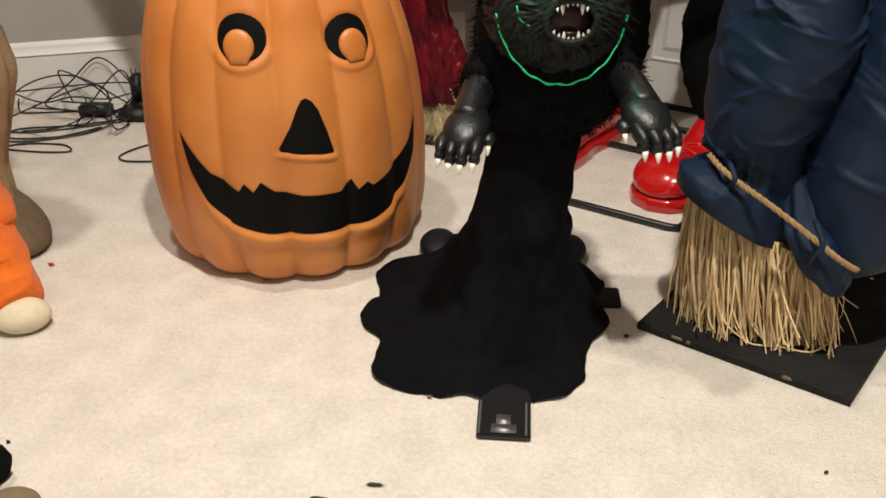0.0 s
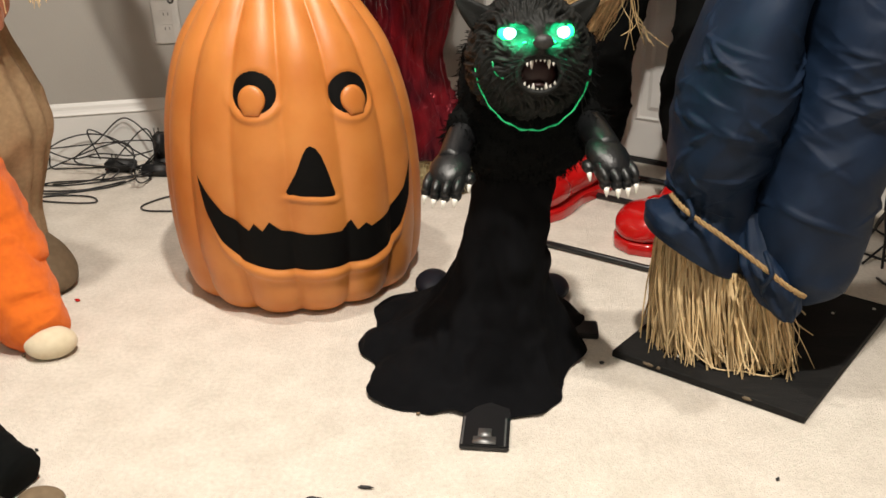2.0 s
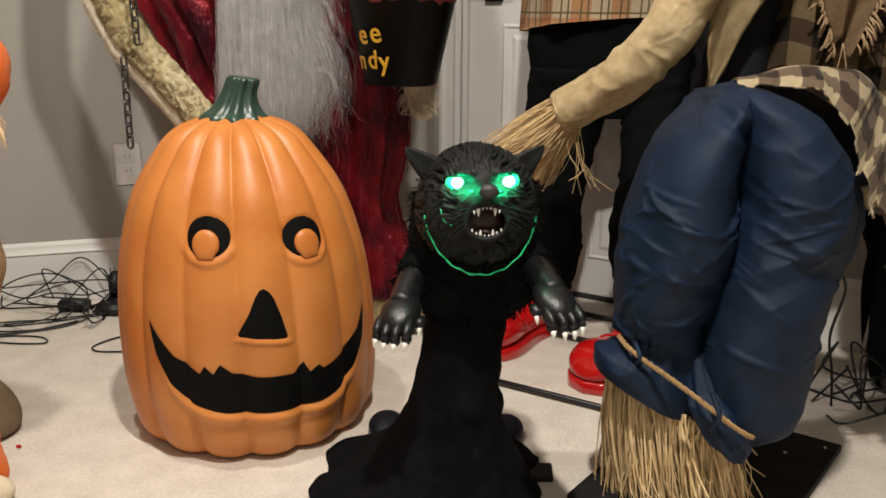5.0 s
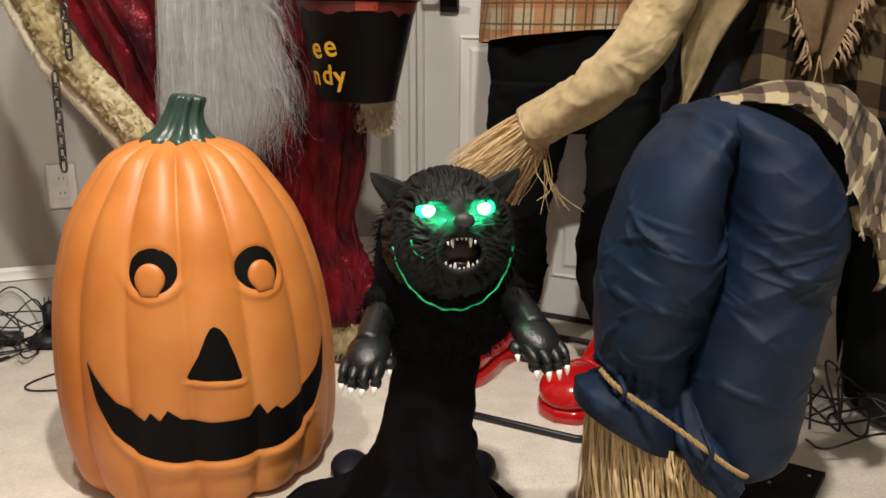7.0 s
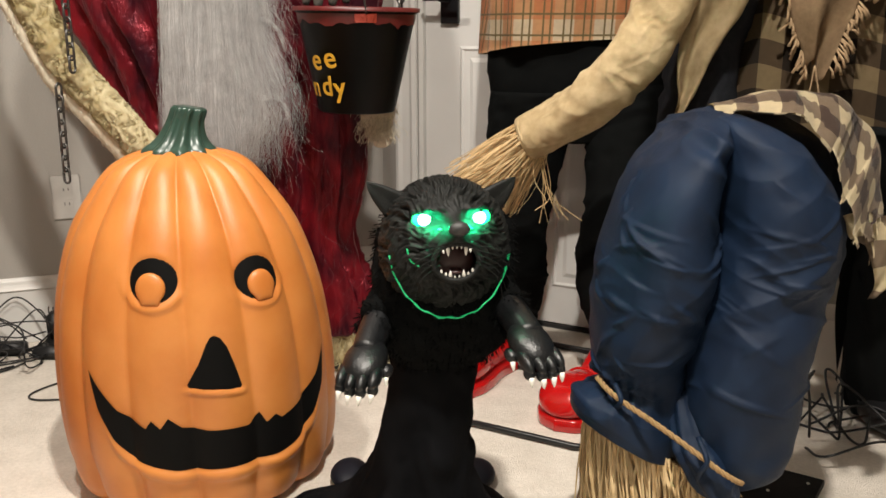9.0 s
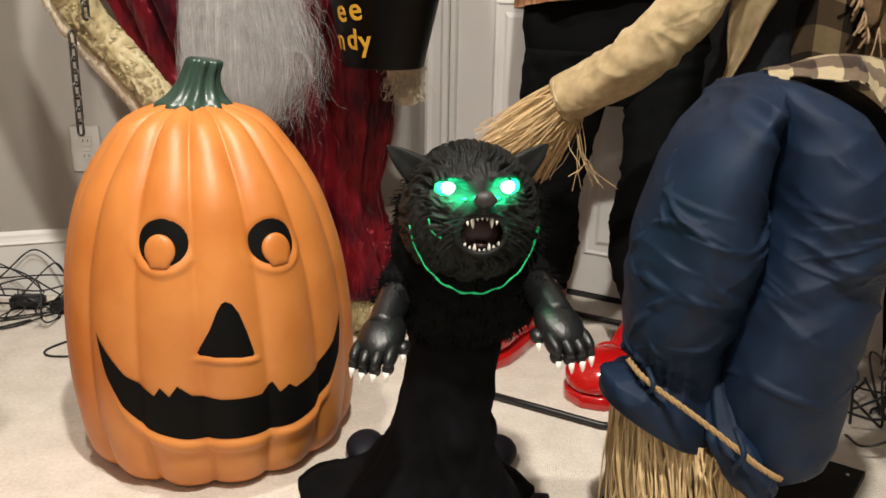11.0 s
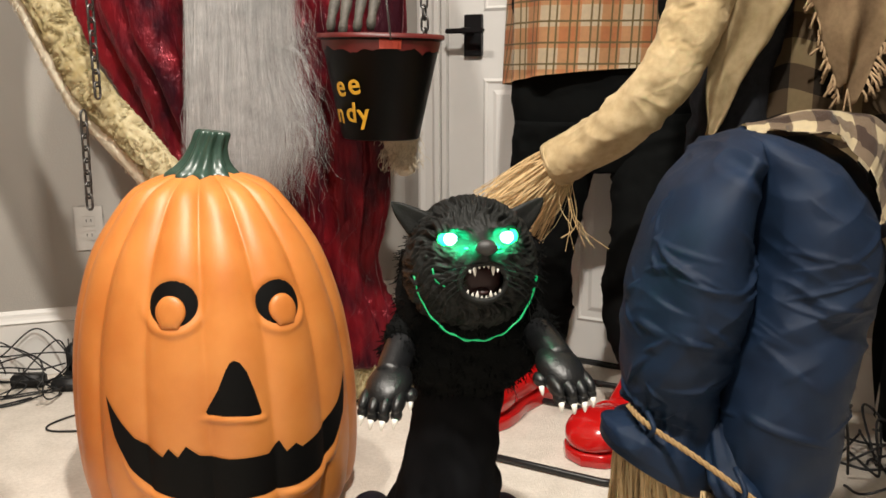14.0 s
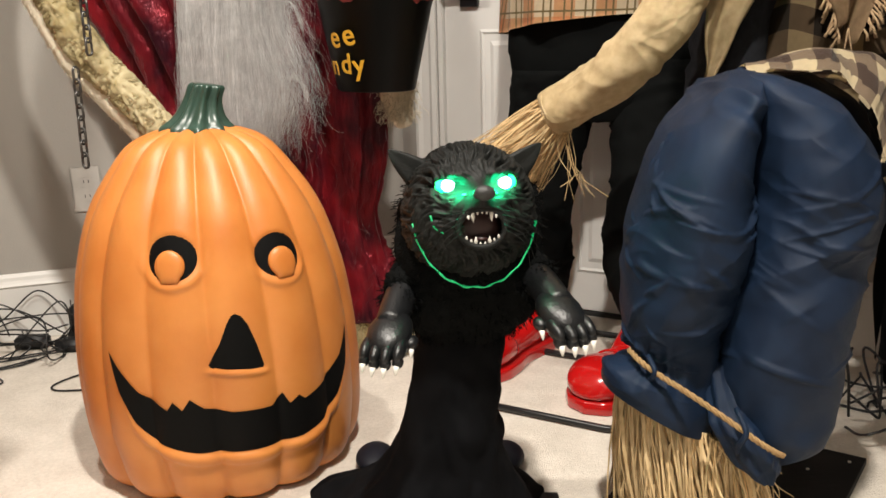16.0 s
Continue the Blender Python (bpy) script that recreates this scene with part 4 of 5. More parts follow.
loft(bm, [(.115, .70, 2.03, .05, .05), (.16, .70, 2.04, .075, .07), (.24, .695, 2.06, .102, .08), (.32, .70, 2.09, .108, .085), (.42, .715, 2.12, .104, .09), (.55, .735, 2.18, .115, .09), (.66, .745, 2.22, .128, .10), (.72, .74, 2.24, .12, .10)], 64, 80)
crumple(bm, .009, 11, (1, 1, 1.8), 8.2)
part("trouser_leg", bm, M_BLACK, clown, "black twill trouser leg with bunched cuff")
bm = bmesh.new()
loft(bm, [(.58, .66, 2.25, .17, .09), (.64, .635, 2.25, .225, .115), (.74, .625, 2.25, .243, .125), (.86, .62, 2.25, .24, .13), (1.0, .62, 2.25, .24, .13)], 72, 40)
crumple(bm, .006, 9, seed=5)
part("hip", bm, M_BLACK, clown)


def clown_shirt(u, v):
    a = 2 * pi * u - pi * .9
    r = 1 + .05 * sin(5 * a) * v + .03 * sin(11 * a + 1)
    z = 1.25 - (1.25 - .805) * v - .02 * sin(a + .6) * v * (1 if v > .7 else .5)
    return Vector((.575 + (.195 + .012 * v) * r * cos(a), 2.25 + (.145 + .012 * v) * r * sin(a), z + .05 * (cos(a) * .5) * v))


part("shirt", sheet(clown_shirt, 120, 40, .095), M_PLAIDOR, clown, "orange and cream plaid shirt hem")

rods = thing("rod_stand", label="black metal rod frame stand flat on the carpet", category="stand")
for q in ([(.25, 1.862, .009), (.40, 1.783, .009), (.545, 1.706, .009), (.565, 1.703, .009), (.580, 1.722, .009), (.66, 1.90, .009), (.80, 2.2, .009)],
          [(.40, 2.182, .009), (.50, 2.126, .009), (.62, 2.06, .009), (.70, 2.01, .009)],
          [(.50, 2.345, .009), (.60, 2.285, .009), (.70, 2.232, .009), (.80, 2.18, .009)]):
    bm = bmesh.new()
    tube(bm, q, .0075, 10)
    part("rod", bm, M_ROD, rods)


# ---------------- standing scarecrow: tan coat, straw hand, check shirt ----------------
tall = thing("standing_scarecrow", label="standing scarecrow in tan suede coat over dark checked shirt", category="scarecrow")
AX = spline([(.452, 1.865, .630), (.542, 1.80, .698), (.610, 1.75, .768), (.664, 1.72, .850), (.700, 1.71, .965), (.72, 1.72, 1.12)], 200)
fr = frames(AX)
bm = bmesh.new()
lps = []
for i, (p, (s, u)) in enumerate(zip(AX, fr)):
    t = i / 199
    lp = []
    for k in range(120):
        a = 2 * pi * k / 120
        r = .046 + .013 * t + .004 * noise.noise(Vector((cos(a) * 1.5, sin(a) * 1.5, t * 9))) + .0035 * sin(3 * a + t * 8)
        r += .006 * max(0, 1 - abs(t - .36) / .03) * max(0, cos(a - 2.2))
        lp.append(Vector(p) + (s * cos(a) + u * sin(a)) * r)
    lps.append(lp)
rings(bm, lps, True, False)
crumple(bm, .003, 9, (1, 1, 1), 2.0)
facet(bm, .0050, 13, 5.0, -48, 4.0)
facet(bm, .0045, 22, 8.0, -30, 3.0)
facet(bm, .002, 60, 8.0, 30, 1.6)
bmesh.ops.solidify(bm, geom=list(bm.faces), thickness=.003)
part("sleeve", bm, M_TAN, tall, "creased tan faux-suede sleeve")
bm = bmesh.new()
p, (s, u) = AX[3], fr[3]
for rr in (.0475,):
    tube(bm, [Vector(p) + (s * cos(2 * pi * k / 40) + u * sin(2 * pi * k / 40)) * rr for k in range(42)], .0025, 6)
part("cuff_seam", bm, M_TAN, tall)
random.seed(21)
bm = bmesh.new()
d0 = (Vector(AX[0]) - Vector(AX[17])).normalized()
down = Vector((0, 0, -1))
for i in range(1300):
    a, rr = random.uniform(0, 2 * pi), .042 * sqrt(random.random())
    b = Vector(AX[6]) + (fr[0][0] * cos(a) + fr[0][1] * sin(a)) * rr
    k = random.uniform(-1.0, 1.15)
    L = random.uniform(.15, .25) * (1 - .10 * abs(k))
    dr = (d0 * 1.1 + Vector((.62, .05, -.25)) * k * .55 + Vector((random.gauss(0, .07), random.gauss(0, .1), random.gauss(0, .07))) + down * .34).normalized()
    blade(bm, b, b + dr * L, random.uniform(.0007, .0019), random.gauss(0, .008), 5)
for i in range(8):   # curled loose ends
    b = Vector(AX[0]) + Vector((.022 + random.gauss(0, .012), -.02, -.025))
    tube(bm, spline([b, b + Vector((.01 + random.gauss(0, .012), 0, -.06)), b + Vector((.020 + random.gauss(0, .010), 0, -.10)), b + Vector((.022 + random.gauss(0, .022), 0, -.140 + random.gauss(0, .02)))], 9), .0008, 3)
for i in range(5):
    x = .355 + random.gauss(0, .02)
    b = Vector((x, 1.86, .52))
    tube(bm, spline([b, b + Vector((random.gauss(0, .01), 0, -.1)), b + Vector((random.gauss(0, .02), 0, -.19)), b + Vector((random.gauss(0, .025), 0, -.27))], 14), .0006, 3)
tagged(part("straw_hand", bm, M_STRAW, tall, "bundle of pale straw for a hand", smooth=False), kind="stuff")


def coat_front(u, v):
    z = 1.25 - (1.25 - .655) * v
    w = min(.14, .27 * (1 - v)) + .005
    x0 = .706 + .03 * (1 - v)
    return Vector((x0 + w * u + .004 * sin(v * 23) + .006 * noise.noise(Vector((u * 3, v * 14, 1))), 1.725 + .014 * sin(u * 9 + v * 5) - .01 * u, z + .01 * u))


part("coat_front", sheet(coat_front, 14, 50, .1, .003), M_TAN, tall, "ragged tan coat edge")
bm = bmesh.new()
loft(bm, [(.58, .80, 1.86, .05, .06), (.66, .79, 1.86, .068, .09), (.8, .80, 1.86, .072, .1), (1.0, .83, 1.86, .08, .1), (1.2, .85, 1.86, .09, .1)], 60, 50)
crumple(bm, .012, 10, seed=9)
part("lining", bm, M_DENIM, tall, "dark padded coat lining")


def shirt2(u, v):
    a = -pi + pi * 1.1 * u
    z = 1.25 - (1.25 - .60) * v
    r = 1 + .05 * sin(u * 22 + v * 2) + .02 * sin(u * 47)
    return Vector((1.05 + .255 * r * cos(a), 1.93 + .17 * r * sin(a), z + .01 * sin(u * 30)))


part("shirt", sheet(shirt2, 110, 44, .095), M_PLAIDDARK, tall, "dim brown checked flannel shirt")


def scarf(u, v):
    z = 1.20 - (1.20 - .775) * v
    w = .085 * (1 - max(0, (v - .5)) / .52) + .008 + .010 * noise.noise(Vector((v * 9, u * 2, 3)))
    return Vector((.985 + (u - .5) * 2 * w * (1 + .08 * sin(v * 17)) - .02 * v, 1.715 + .018 * sin(u * 9 + v * 2) + .010 * sin(v * 12 + u * 5), z + .02 * sin(u * 6)))


part("scarf", sheet(scarf, 24, 40, .1, .002), M_BURLAP, tall, "loose burlap scarf with fringed point")
bm = bmesh.new()
for sgn in (-1, 1):
    for i in range(60):
        v = .2 + .8 * random.random()
        q = scarf(0 if sgn < 0 else 1, v)
        e = q + Vector((sgn * random.uniform(-.004, .022), random.uniform(-.012, .004), -random.uniform(.010, .032)))
        tube(bm, [q, q.lerp(e, .6) + Vector((0, -.004, .003)), e], [.002, .0022, .0034], 5)
for k in (-1, 1):
    tube(bm, spline([(.965, 1.713, .785), (.967 + k * .008, 1.71, .74), (.968 + k * .02, 1.712, .70)], 8), .0016, 4)
tagged(part("fringe", bm, M_BURLAP, tall, "knotted burlap fringe"), kind="stuff")
bm = bmesh.new()
loft(bm, [(0.02, 1.265, 1.86, .08, .08), (.1, 1.265, 1.88, .09, .09), (.3, 1.26, 1.9, .105, .10), (.5, 1.24, 1.92, .14, .12), (.75, 1.20, 1.93, .17, .14)], 60, 60, fold=lambda a, z: 1 + .06 * sin(8 * a + 3 * z))
crumple(bm, .01, 12, (1, 1, .6), 5)
part("trouser_leg", bm, M_BLACK, tall, "black ragged trouser leg")
for x, z1, w in ((1.155, .085, .035), (1.19, .28, .04), (1.10, .33, .05)):
    part("rag", sheet(lambda u, v: Vector((x + (u - .5) * 2 * w * (1 - v * v * .95) + .01 * sin(v * 6), 1.86 + .02 * u + .006 * sin(v * 13), .58 - (.58 - z1) * v)), 6, 16, .1), M_BLACK, tall, "torn black rag")
bm = bmesh.new()
ball(bm, (1.24, 1.81, .036), (.055, .10, .036), 24, 14)
part("shoe", bm, M_ROD, tall, "black shoe")


# ---------------- robed figure with grey beard, furry arm and bucket ----------------
def velvet():
    """Crushed velvet: tinted sheen on rumpled pile, its red highlights and dark hollows also put into the colour noise.
    """
    m = mat("crushed_velvet", (0.31, 0.012, 0.022), 0.36, (0.045, 0.005, 0.013), 22, 0.0, lo=.78, hi=1.24, detail=9.0, stretch=(1, 1, .45), metal=.55)
    nt = m.node_tree
    L = nt.links.new
    b = nt.nodes["Principled BSDF"]
    b.inputs["Sheen Weight"].default_value = .25
    b.inputs["Sheen Tint"].default_value = (.6, .10, .16, 1)
    tc = nt.nodes.new("ShaderNodeTexCoord")
    mp = nt.nodes.new("ShaderNodeMapping")
    mp.inputs["Scale"].default_value = (1, 1, .35)
    L(tc.outputs["Object"], mp.inputs["Vector"])
    prev = None
    for sc, st, dist in ((16, .9, .014), (60, .9, .006), (420, .4, .001)):
        n = nt.nodes.new("ShaderNodeTexNoise")
        n.inputs["Scale"].default_value, n.inputs["Detail"].default_value, n.inputs["Distortion"].default_value = sc, 4.0, .6
        L(mp.outputs[0], n.inputs["Vector"])
        bp = nt.nodes.new("ShaderNodeBump")
        bp.inputs["Strength"].default_value, bp.inputs["Distance"].default_value = st, dist
        L(n.outputs[0], bp.inputs["Height"])
        if prev:
            L(prev.outputs[0], bp.inputs["Normal"])
        prev = bp
    L(prev.outputs[0], b.inputs["Normal"])
    return m


M_VELVET = velvet()
M_FUR = mat("cream_fur", (0.66, 0.58, 0.36), 0.8, (0.38, 0.30, 0.13), 60, 0, obrand=-0.25)
M_HAIR = mat("grey_hair", (0.58, 0.57, 0.56), 0.38, (0.40, 0.395, 0.39), 40, 0, obrand=-0.45)
M_CHAIN = mat("dull_steel", (0.16, 0.155, 0.15), 0.35, (0.08, 0.08, 0.08), 60, 0.3, 200, metal=.85)
M_BUCKET = mat("black_plastic", (0.0035, 0.005, 0.0055), 0.42, None, 30, .05, spec=.16)
M_BLOOD = mat("dark_red_plastic", (0.14, 0.012, 0.010), 0.4, (0.07, 0.008, 0.008), 30)
M_LETTER = mat("yellow_paint", (0.72, 0.40, 0.03), 0.5, None, 60)
M_FINGER = mat("grey_latex", (0.105, 0.095, 0.08), 0.6, (0.05, 0.046, 0.04), 60, .5, 200)

wiz = thing("robed_figure", label="tall figure in crushed red velvet robe with long grey beard", category="costume figure")
bm = bmesh.new()
# sections above 1.25 are unseen, added so the figure shades the wall
loft(bm, [(.105, -.155, 2.20, .255, .13), (.2, -.175, 2.20, .250, .13), (.35, -.195, 2.21, .225, .13), (.5, -.20, 2.21, .255, .14), (.65, -.22, 2.22, .285, .15), (.8, -.245, 2.22, .325, .16), (.95, -.27, 2.22, .37, .17), (1.25, -.27, 2.22, .36, .17), (1.45, -.27, 2.22, .29, .16), (1.56, -.27, 2.22, .15, .13), (1.72, -.27, 2.22, .12, .13), (1.80, -.27, 2.22, .04, .05)],
     260, 200, fold=lambda a, z: 1 + .075 * sin(15 * a + 2.2 * sin(3 * a) + 2 * z) + .035 * sin(31 * a + 5 * z))
crumple(bm, .008, 14, (1, 1, .5), 3)
crease(bm, .006, 16, (1, 1, .7), 2.0, .09)
part("robe", bm, M_VELVET, wiz, "crushed dark red velvet robe with deep folds")
bm = bmesh.new()
loft(bm, [(.004, .035, 2.21, .075, .07), (.03, .035, 2.205, .085, .08), (.09, .02, 2.21, .09, .085), (.14, .0, 2.21, .08, .075)], 40, 20)
fp = [v.co.copy() for v in bm.verts]
random.seed(31)


def furry(bm, n, pick, length, w, droop=.6, curl=.004):
    for i in range(n):
        p, nr = pick()
        d = (nr + Vector((random.gauss(0, .35), random.gauss(0, .35), -droop + random.gauss(0, .3)))).normalized()
        blade(bm, p, p + d * random.uniform(.5, 1) * length, w, random.gauss(0, curl), 3)


def foot_pick():
    p = random.choice(fp)
    return p, Vector((p.x - .025, p.y - 2.21, 0)).normalized()


furry(bm, 1500, foot_pick, .032, .0011)
part("fur_cuff", bm, M_FUR, wiz, "cream fur trim at the foot")
bm = bmesh.new()
ball(bm, (.045, 2.165, .012), (.075, .06, .012), 24, 10)
part("shoe", bm, M_ROD, wiz, "black sole under the fur")
# furry arm, hanging; first two points unseen, added to lengthen its wall shadow
ARM = spline([(-.56, 2.08, 1.42), (-.645, 1.96, 1.24), (-.635, 1.90, 1.06), (-.580, 1.88, .953), (-.537, 1.87, .86), (-.490, 1.862, .773), (-.423, 1.85, .702), (-.365, 1.845, .635), (-.325, 1.85, .575)], 80)
afr = frames(ARM)
bm = bmesh.new()
rad = [.046 - .012 * (k / 79) for k in range(80)]
tube(bm, [Vector(p) for p in spline([tuple(p) for p in ARM[::3]] + [tuple(ARM[-1])], 150)], [rad[min(79, int(k * .53))] * .90 for k in range(150)], 90)
crumple(bm, .010, 42, (1, 1, 1), 3)
for i in range(15000):          # matted locks that lie along the arm in short whorls
    k = random.randrange(16, 78)
    a = random.uniform(0, 2 * pi)
    sd, up = afr[k]
    nr = sd * cos(a) + up * sin(a)
    p = Vector(ARM[k]) + nr * rad[k] * .88
    tn = (Vector(ARM[k + 1]) - Vector(ARM[k])).normalized()
    wh = 2.6 * noise.noise(p * 34)
    d = (tn * cos(wh) + tn.cross(nr) * sin(wh) + nr * random.uniform(.0, .28)).normalized()
    blade(bm, p, p + d * random.uniform(.006, .013), random.uniform(.0003, .0007), random.gauss(0, .003), 3)
part("arm", bm, M_FUR, wiz, "arm of matted golden cream fur")
M_PALEFUR = mat("pale_fur", (0.80, 0.75, 0.62), 0.9, (0.66, 0.60, 0.46), 30, 0, obrand=-0.2)
bm = bmesh.new()
LIN = [Vector(p) + Vector((-.027, .014, -.020)) for p in ARM]
tube(bm, LIN, [r * .80 for r in rad], 40)
crumple(bm, .003, 20, (1, 1, 1), 5)
for i in range(1400):
    k = random.randrange(16, 78)
    a = random.uniform(0, 2 * pi)
    nr = afr[k][0] * cos(a) + afr[k][1] * sin(a)
    p = LIN[k] + nr * rad[k] * .78
    blade(bm, p, p + (nr * .5 + (LIN[k + 1] - LIN[k]).normalized()) * random.uniform(.006, .012), .0006, random.gauss(0, .002), 2)
part("arm_lining", bm, M_PALEFUR, wiz, "pale plush underside of the fur arm")
bm = bmesh.new()
tube(bm, [(.135, 2.02, .60), (.125, 1.99, .66), (.13, 1.99, .74)], [.02, .036, .045], 18)
furry(bm, 900, lambda: ((q := Vector((.128 + random.gauss(0, .018), 1.975 + random.gauss(0, .015), random.uniform(.615, .70)))), Vector((random.gauss(0, 1), -.5, -.3)).normalized()), .026, .0007, .9, .006)
part("hand_fur", bm, M_PALEFUR, wiz, "pale fur tuft under the bucket")
# beard
random.seed(41)
bm = bmesh.new()
def lock(x, z, sd):
    """Sideways sway shared by neighbouring strands of one layer."""
    return noise.noise(Vector((x * 42 + sd * 7.3, z * 3.2, sd * 3.1))) * .65 + noise.noise(Vector((x * 120 + sd, z * 6.0, sd * 5.7))) * .35


for i in range(12500):
    u = .55 * random.random() if random.random() < .74 else .55 + .45 * random.random() ** 1.3
    layer = random.randrange(6)
    x0 = -.306 + .205 * u + random.gauss(0, .006)
    y0 = 1.958 + .013 * (layer - 2.5) + random.gauss(0, .003)
    right = max(0.0, (u - .5) / .5)
    zb = random.uniform(.54, .64) if random.random() > .95 * right else random.uniform(.55, 1.0)
    sway = random.gauss(0, .010) * (.4 + right)
    wild = random.gauss(0, .014) if random.random() < .12 + .45 * right else random.gauss(0, .003)
    tuck = random.uniform(-.3, 1.3)
    bulge = .060 * right * random.uniform(-.3, 1.2)
    q = []
    for k in range(13):
        z = 1.15 + (zb - 1.15) * k / 12
        f = max(0.0, min(1.0, (1.02 - z) / .40))
        x = x0 + lock(x0, z, layer) * (.009 + .020 * f * (.6 + right)) + sway * f * f + bulge * math.exp(-((z - .69) / .10) ** 2)
        x += wild * sin(z * 19 + i) * f - .028 * max(0.0, .5 - u) * f * f - .055 * right * tuck * max(0.0, min(1.0, (.68 - z) / .12)) ** 2
        q.append(Vector((x, y0 - .010 * f + .004 * sin(z * 23 + i * 2.1), z)))
    tube(bm, q, random.uniform(.00010, .00020) * (1 - .35 * right), 3, False)
for i in range(260):   # flyaway frizz at the thin side
    c = Vector((-.100 + random.gauss(0, .028), 1.945, random.uniform(.66, 1.0)))
    q = [c]
    for k in range(5):
        q.append(q[-1] + Vector((random.gauss(.003, .012), random.gauss(0, .006), random.gauss(-.026, .012))))
    tube(bm, spline(q, 14), .00014, 3, False)
for x, z, dx in ((-.16, .86, .10), (-.12, .70, .06), (-.27, .73, .02), (-.20, .66, .045)):   # a few brighter curls
    for i in range(26):
        p = Vector((x + random.gauss(0, .003), 1.935, z + random.gauss(0, .003)))
        tube(bm, spline([p, p + Vector((dx * .4, 0, .012 + random.gauss(0, .003))), p + Vector((dx * .8, 0, -.002)), p + Vector((dx, 0, -.05 + random.gauss(0, .01)))], 12), .00018, 3, False)
tagged(part("beard", bm, M_HAIR, wiz, "long straggly grey white hair", smooth=False), kind="stuff")
# fine web of fibres on the robe
bm = bmesh.new()
for i in range(45):
    a = radians(random.uniform(-80, -5))
    x, z = -.19 + .265 * cos(a), random.uniform(.15, .7)
    p = Vector((x, 2.19 + .155 * sin(a) - .020, z))
    tube(bm, spline([p, p + Vector((random.gauss(0, .02), -.004, -.05)), p + Vector((random.gauss(0, .03), 0, -.10))], 7), .00012, 3, False)
M_WEB = mat("dull_fibre", (0.20, 0.13, 0.14), 0.7, (0.12, 0.07, 0.08), 60)
tagged(part("loose_fibres", bm, M_WEB, wiz, "loose dull grey fibres", smooth=False), kind="stuff")


def link_mesh():
    bm = bmesh.new()
    lp = []
    for k in range(20):
        a = 2 * pi * k / 20
        lp.append(Vector((.0075 * cos(a), 0, .0085 * sin(a) + (.0075 if sin(a) > 0 else -.0075))))
    tube(bm, lp + lp[:1], .0026, 7, False)
    me = bpy.data.meshes.new("link")
    bm.to_mesh(me)
    bm.free()
    me.materials.append(M_CHAIN)
    me.polygons.foreach_set("use_smooth", [True] * len(me.polygons))
    return me


LINK = link_mesh()


def chain(name, p0, p1, label):
    ch = thing(name, label=label, category="chain", group="hanging chains")
    p0, p1 = Vector(p0), Vector(p1)
    n = max(2, int((p1 - p0).length / .0235))
    for i in range(n):
        o = new("link", LINK)
        o.parent = ch
        c = p0.lerp(p1, (i + .5) / n)
        o.matrix_basis = Matrix.Translation(c) @ (p1 - p0).to_track_quat("Z", "Y").to_matrix().to_4x4() @ Matrix.Rotation(radians(90 * (i % 2) + 20), 4, "Z")
    return ch


chain("chain", (-.4525, 1.785, 1.04), (-.451, 1.785, .772), "dull steel chain hanging over the furry arm")
chain("chain", (-.496, 1.815, .742), (-.499, 1.815, .548), "dull steel chain hanging below the furry arm")
chain("chain", (.175, 2.02, 1.1), (.18, 2.02, .86), "dull steel chain hanging behind the bucket")

bucket = thing("candy_bucket", pose(.088, 1.935, .680, 0, 1, -10), label="black plastic treat bucket with yellow lettering and dark red rim", category="bucket")
bm = bmesh.new()
prof = [(.070, 0), (.074, .003), (.112, .195), (.119, .200), (.119, .206), (.114, .206), (.108, .19), (.071, .008)]
rings(bm, [[Vector((r * cos(2 * pi * k / 64), r * sin(2 * pi * k / 64), z)) for k in range(64)] for r, z in prof])
part("shell", bm, M_BUCKET, bucket)
bm = bmesh.new()
lps = []
for j in range(2):
    lps.append([Vector((cos(2 * pi * k / 96) * rr, sin(2 * pi * k / 96) * rr, zz)) for k in range(96)
                for zz in [(.1945 if j else .176 + .016 * noise.noise(Vector((k * .21, 1, 2))) + .007 * noise.noise(Vector((k * .7, 4, 2))))] for rr in [.0752 + (zz - .003) * .198]])
rings(bm, lps, True, False)
part("rim_drip", bm, M_BLOOD, bucket, "dark red dripping rim band")
bm = bmesh.new()
rings(bm, [[Vector((r * cos(2 * pi * k / 64), r * sin(2 * pi * k / 64), z)) for k in range(64)] for r, z in [(.1205, .199), (.1205, .2075), (.1125, .2075), (.1125, .199), (.1205, .199)]], True, False)
part("rim", bm, M_BLOOD, bucket)
bm = bmesh.new()
lps = [[Vector((cos(radians(a)) * (r + .003), sin(radians(a)) * (r + .003), z)) for z, r in ((.178, .110), (.196, .1135))] for a in range(-76, -55, 2)]
rings(bm, lps, closed=False)
bmesh.ops.solidify(bm, geom=list(bm.faces), thickness=.002)
part("handle_lug", bm, mat("red_plastic", (0.45, 0.05, 0.02), .4, None, 30), bucket, "bright red handle lug")
bm = bmesh.new()
tube(bm, spline([(.048, -.108, .195), (.044, -.112, .24), (.03, -.09, .32), (0, 0, .40)], 14), .002, 6)
part("bail", bm, M_CHAIN, bucket, "steel wire bail")


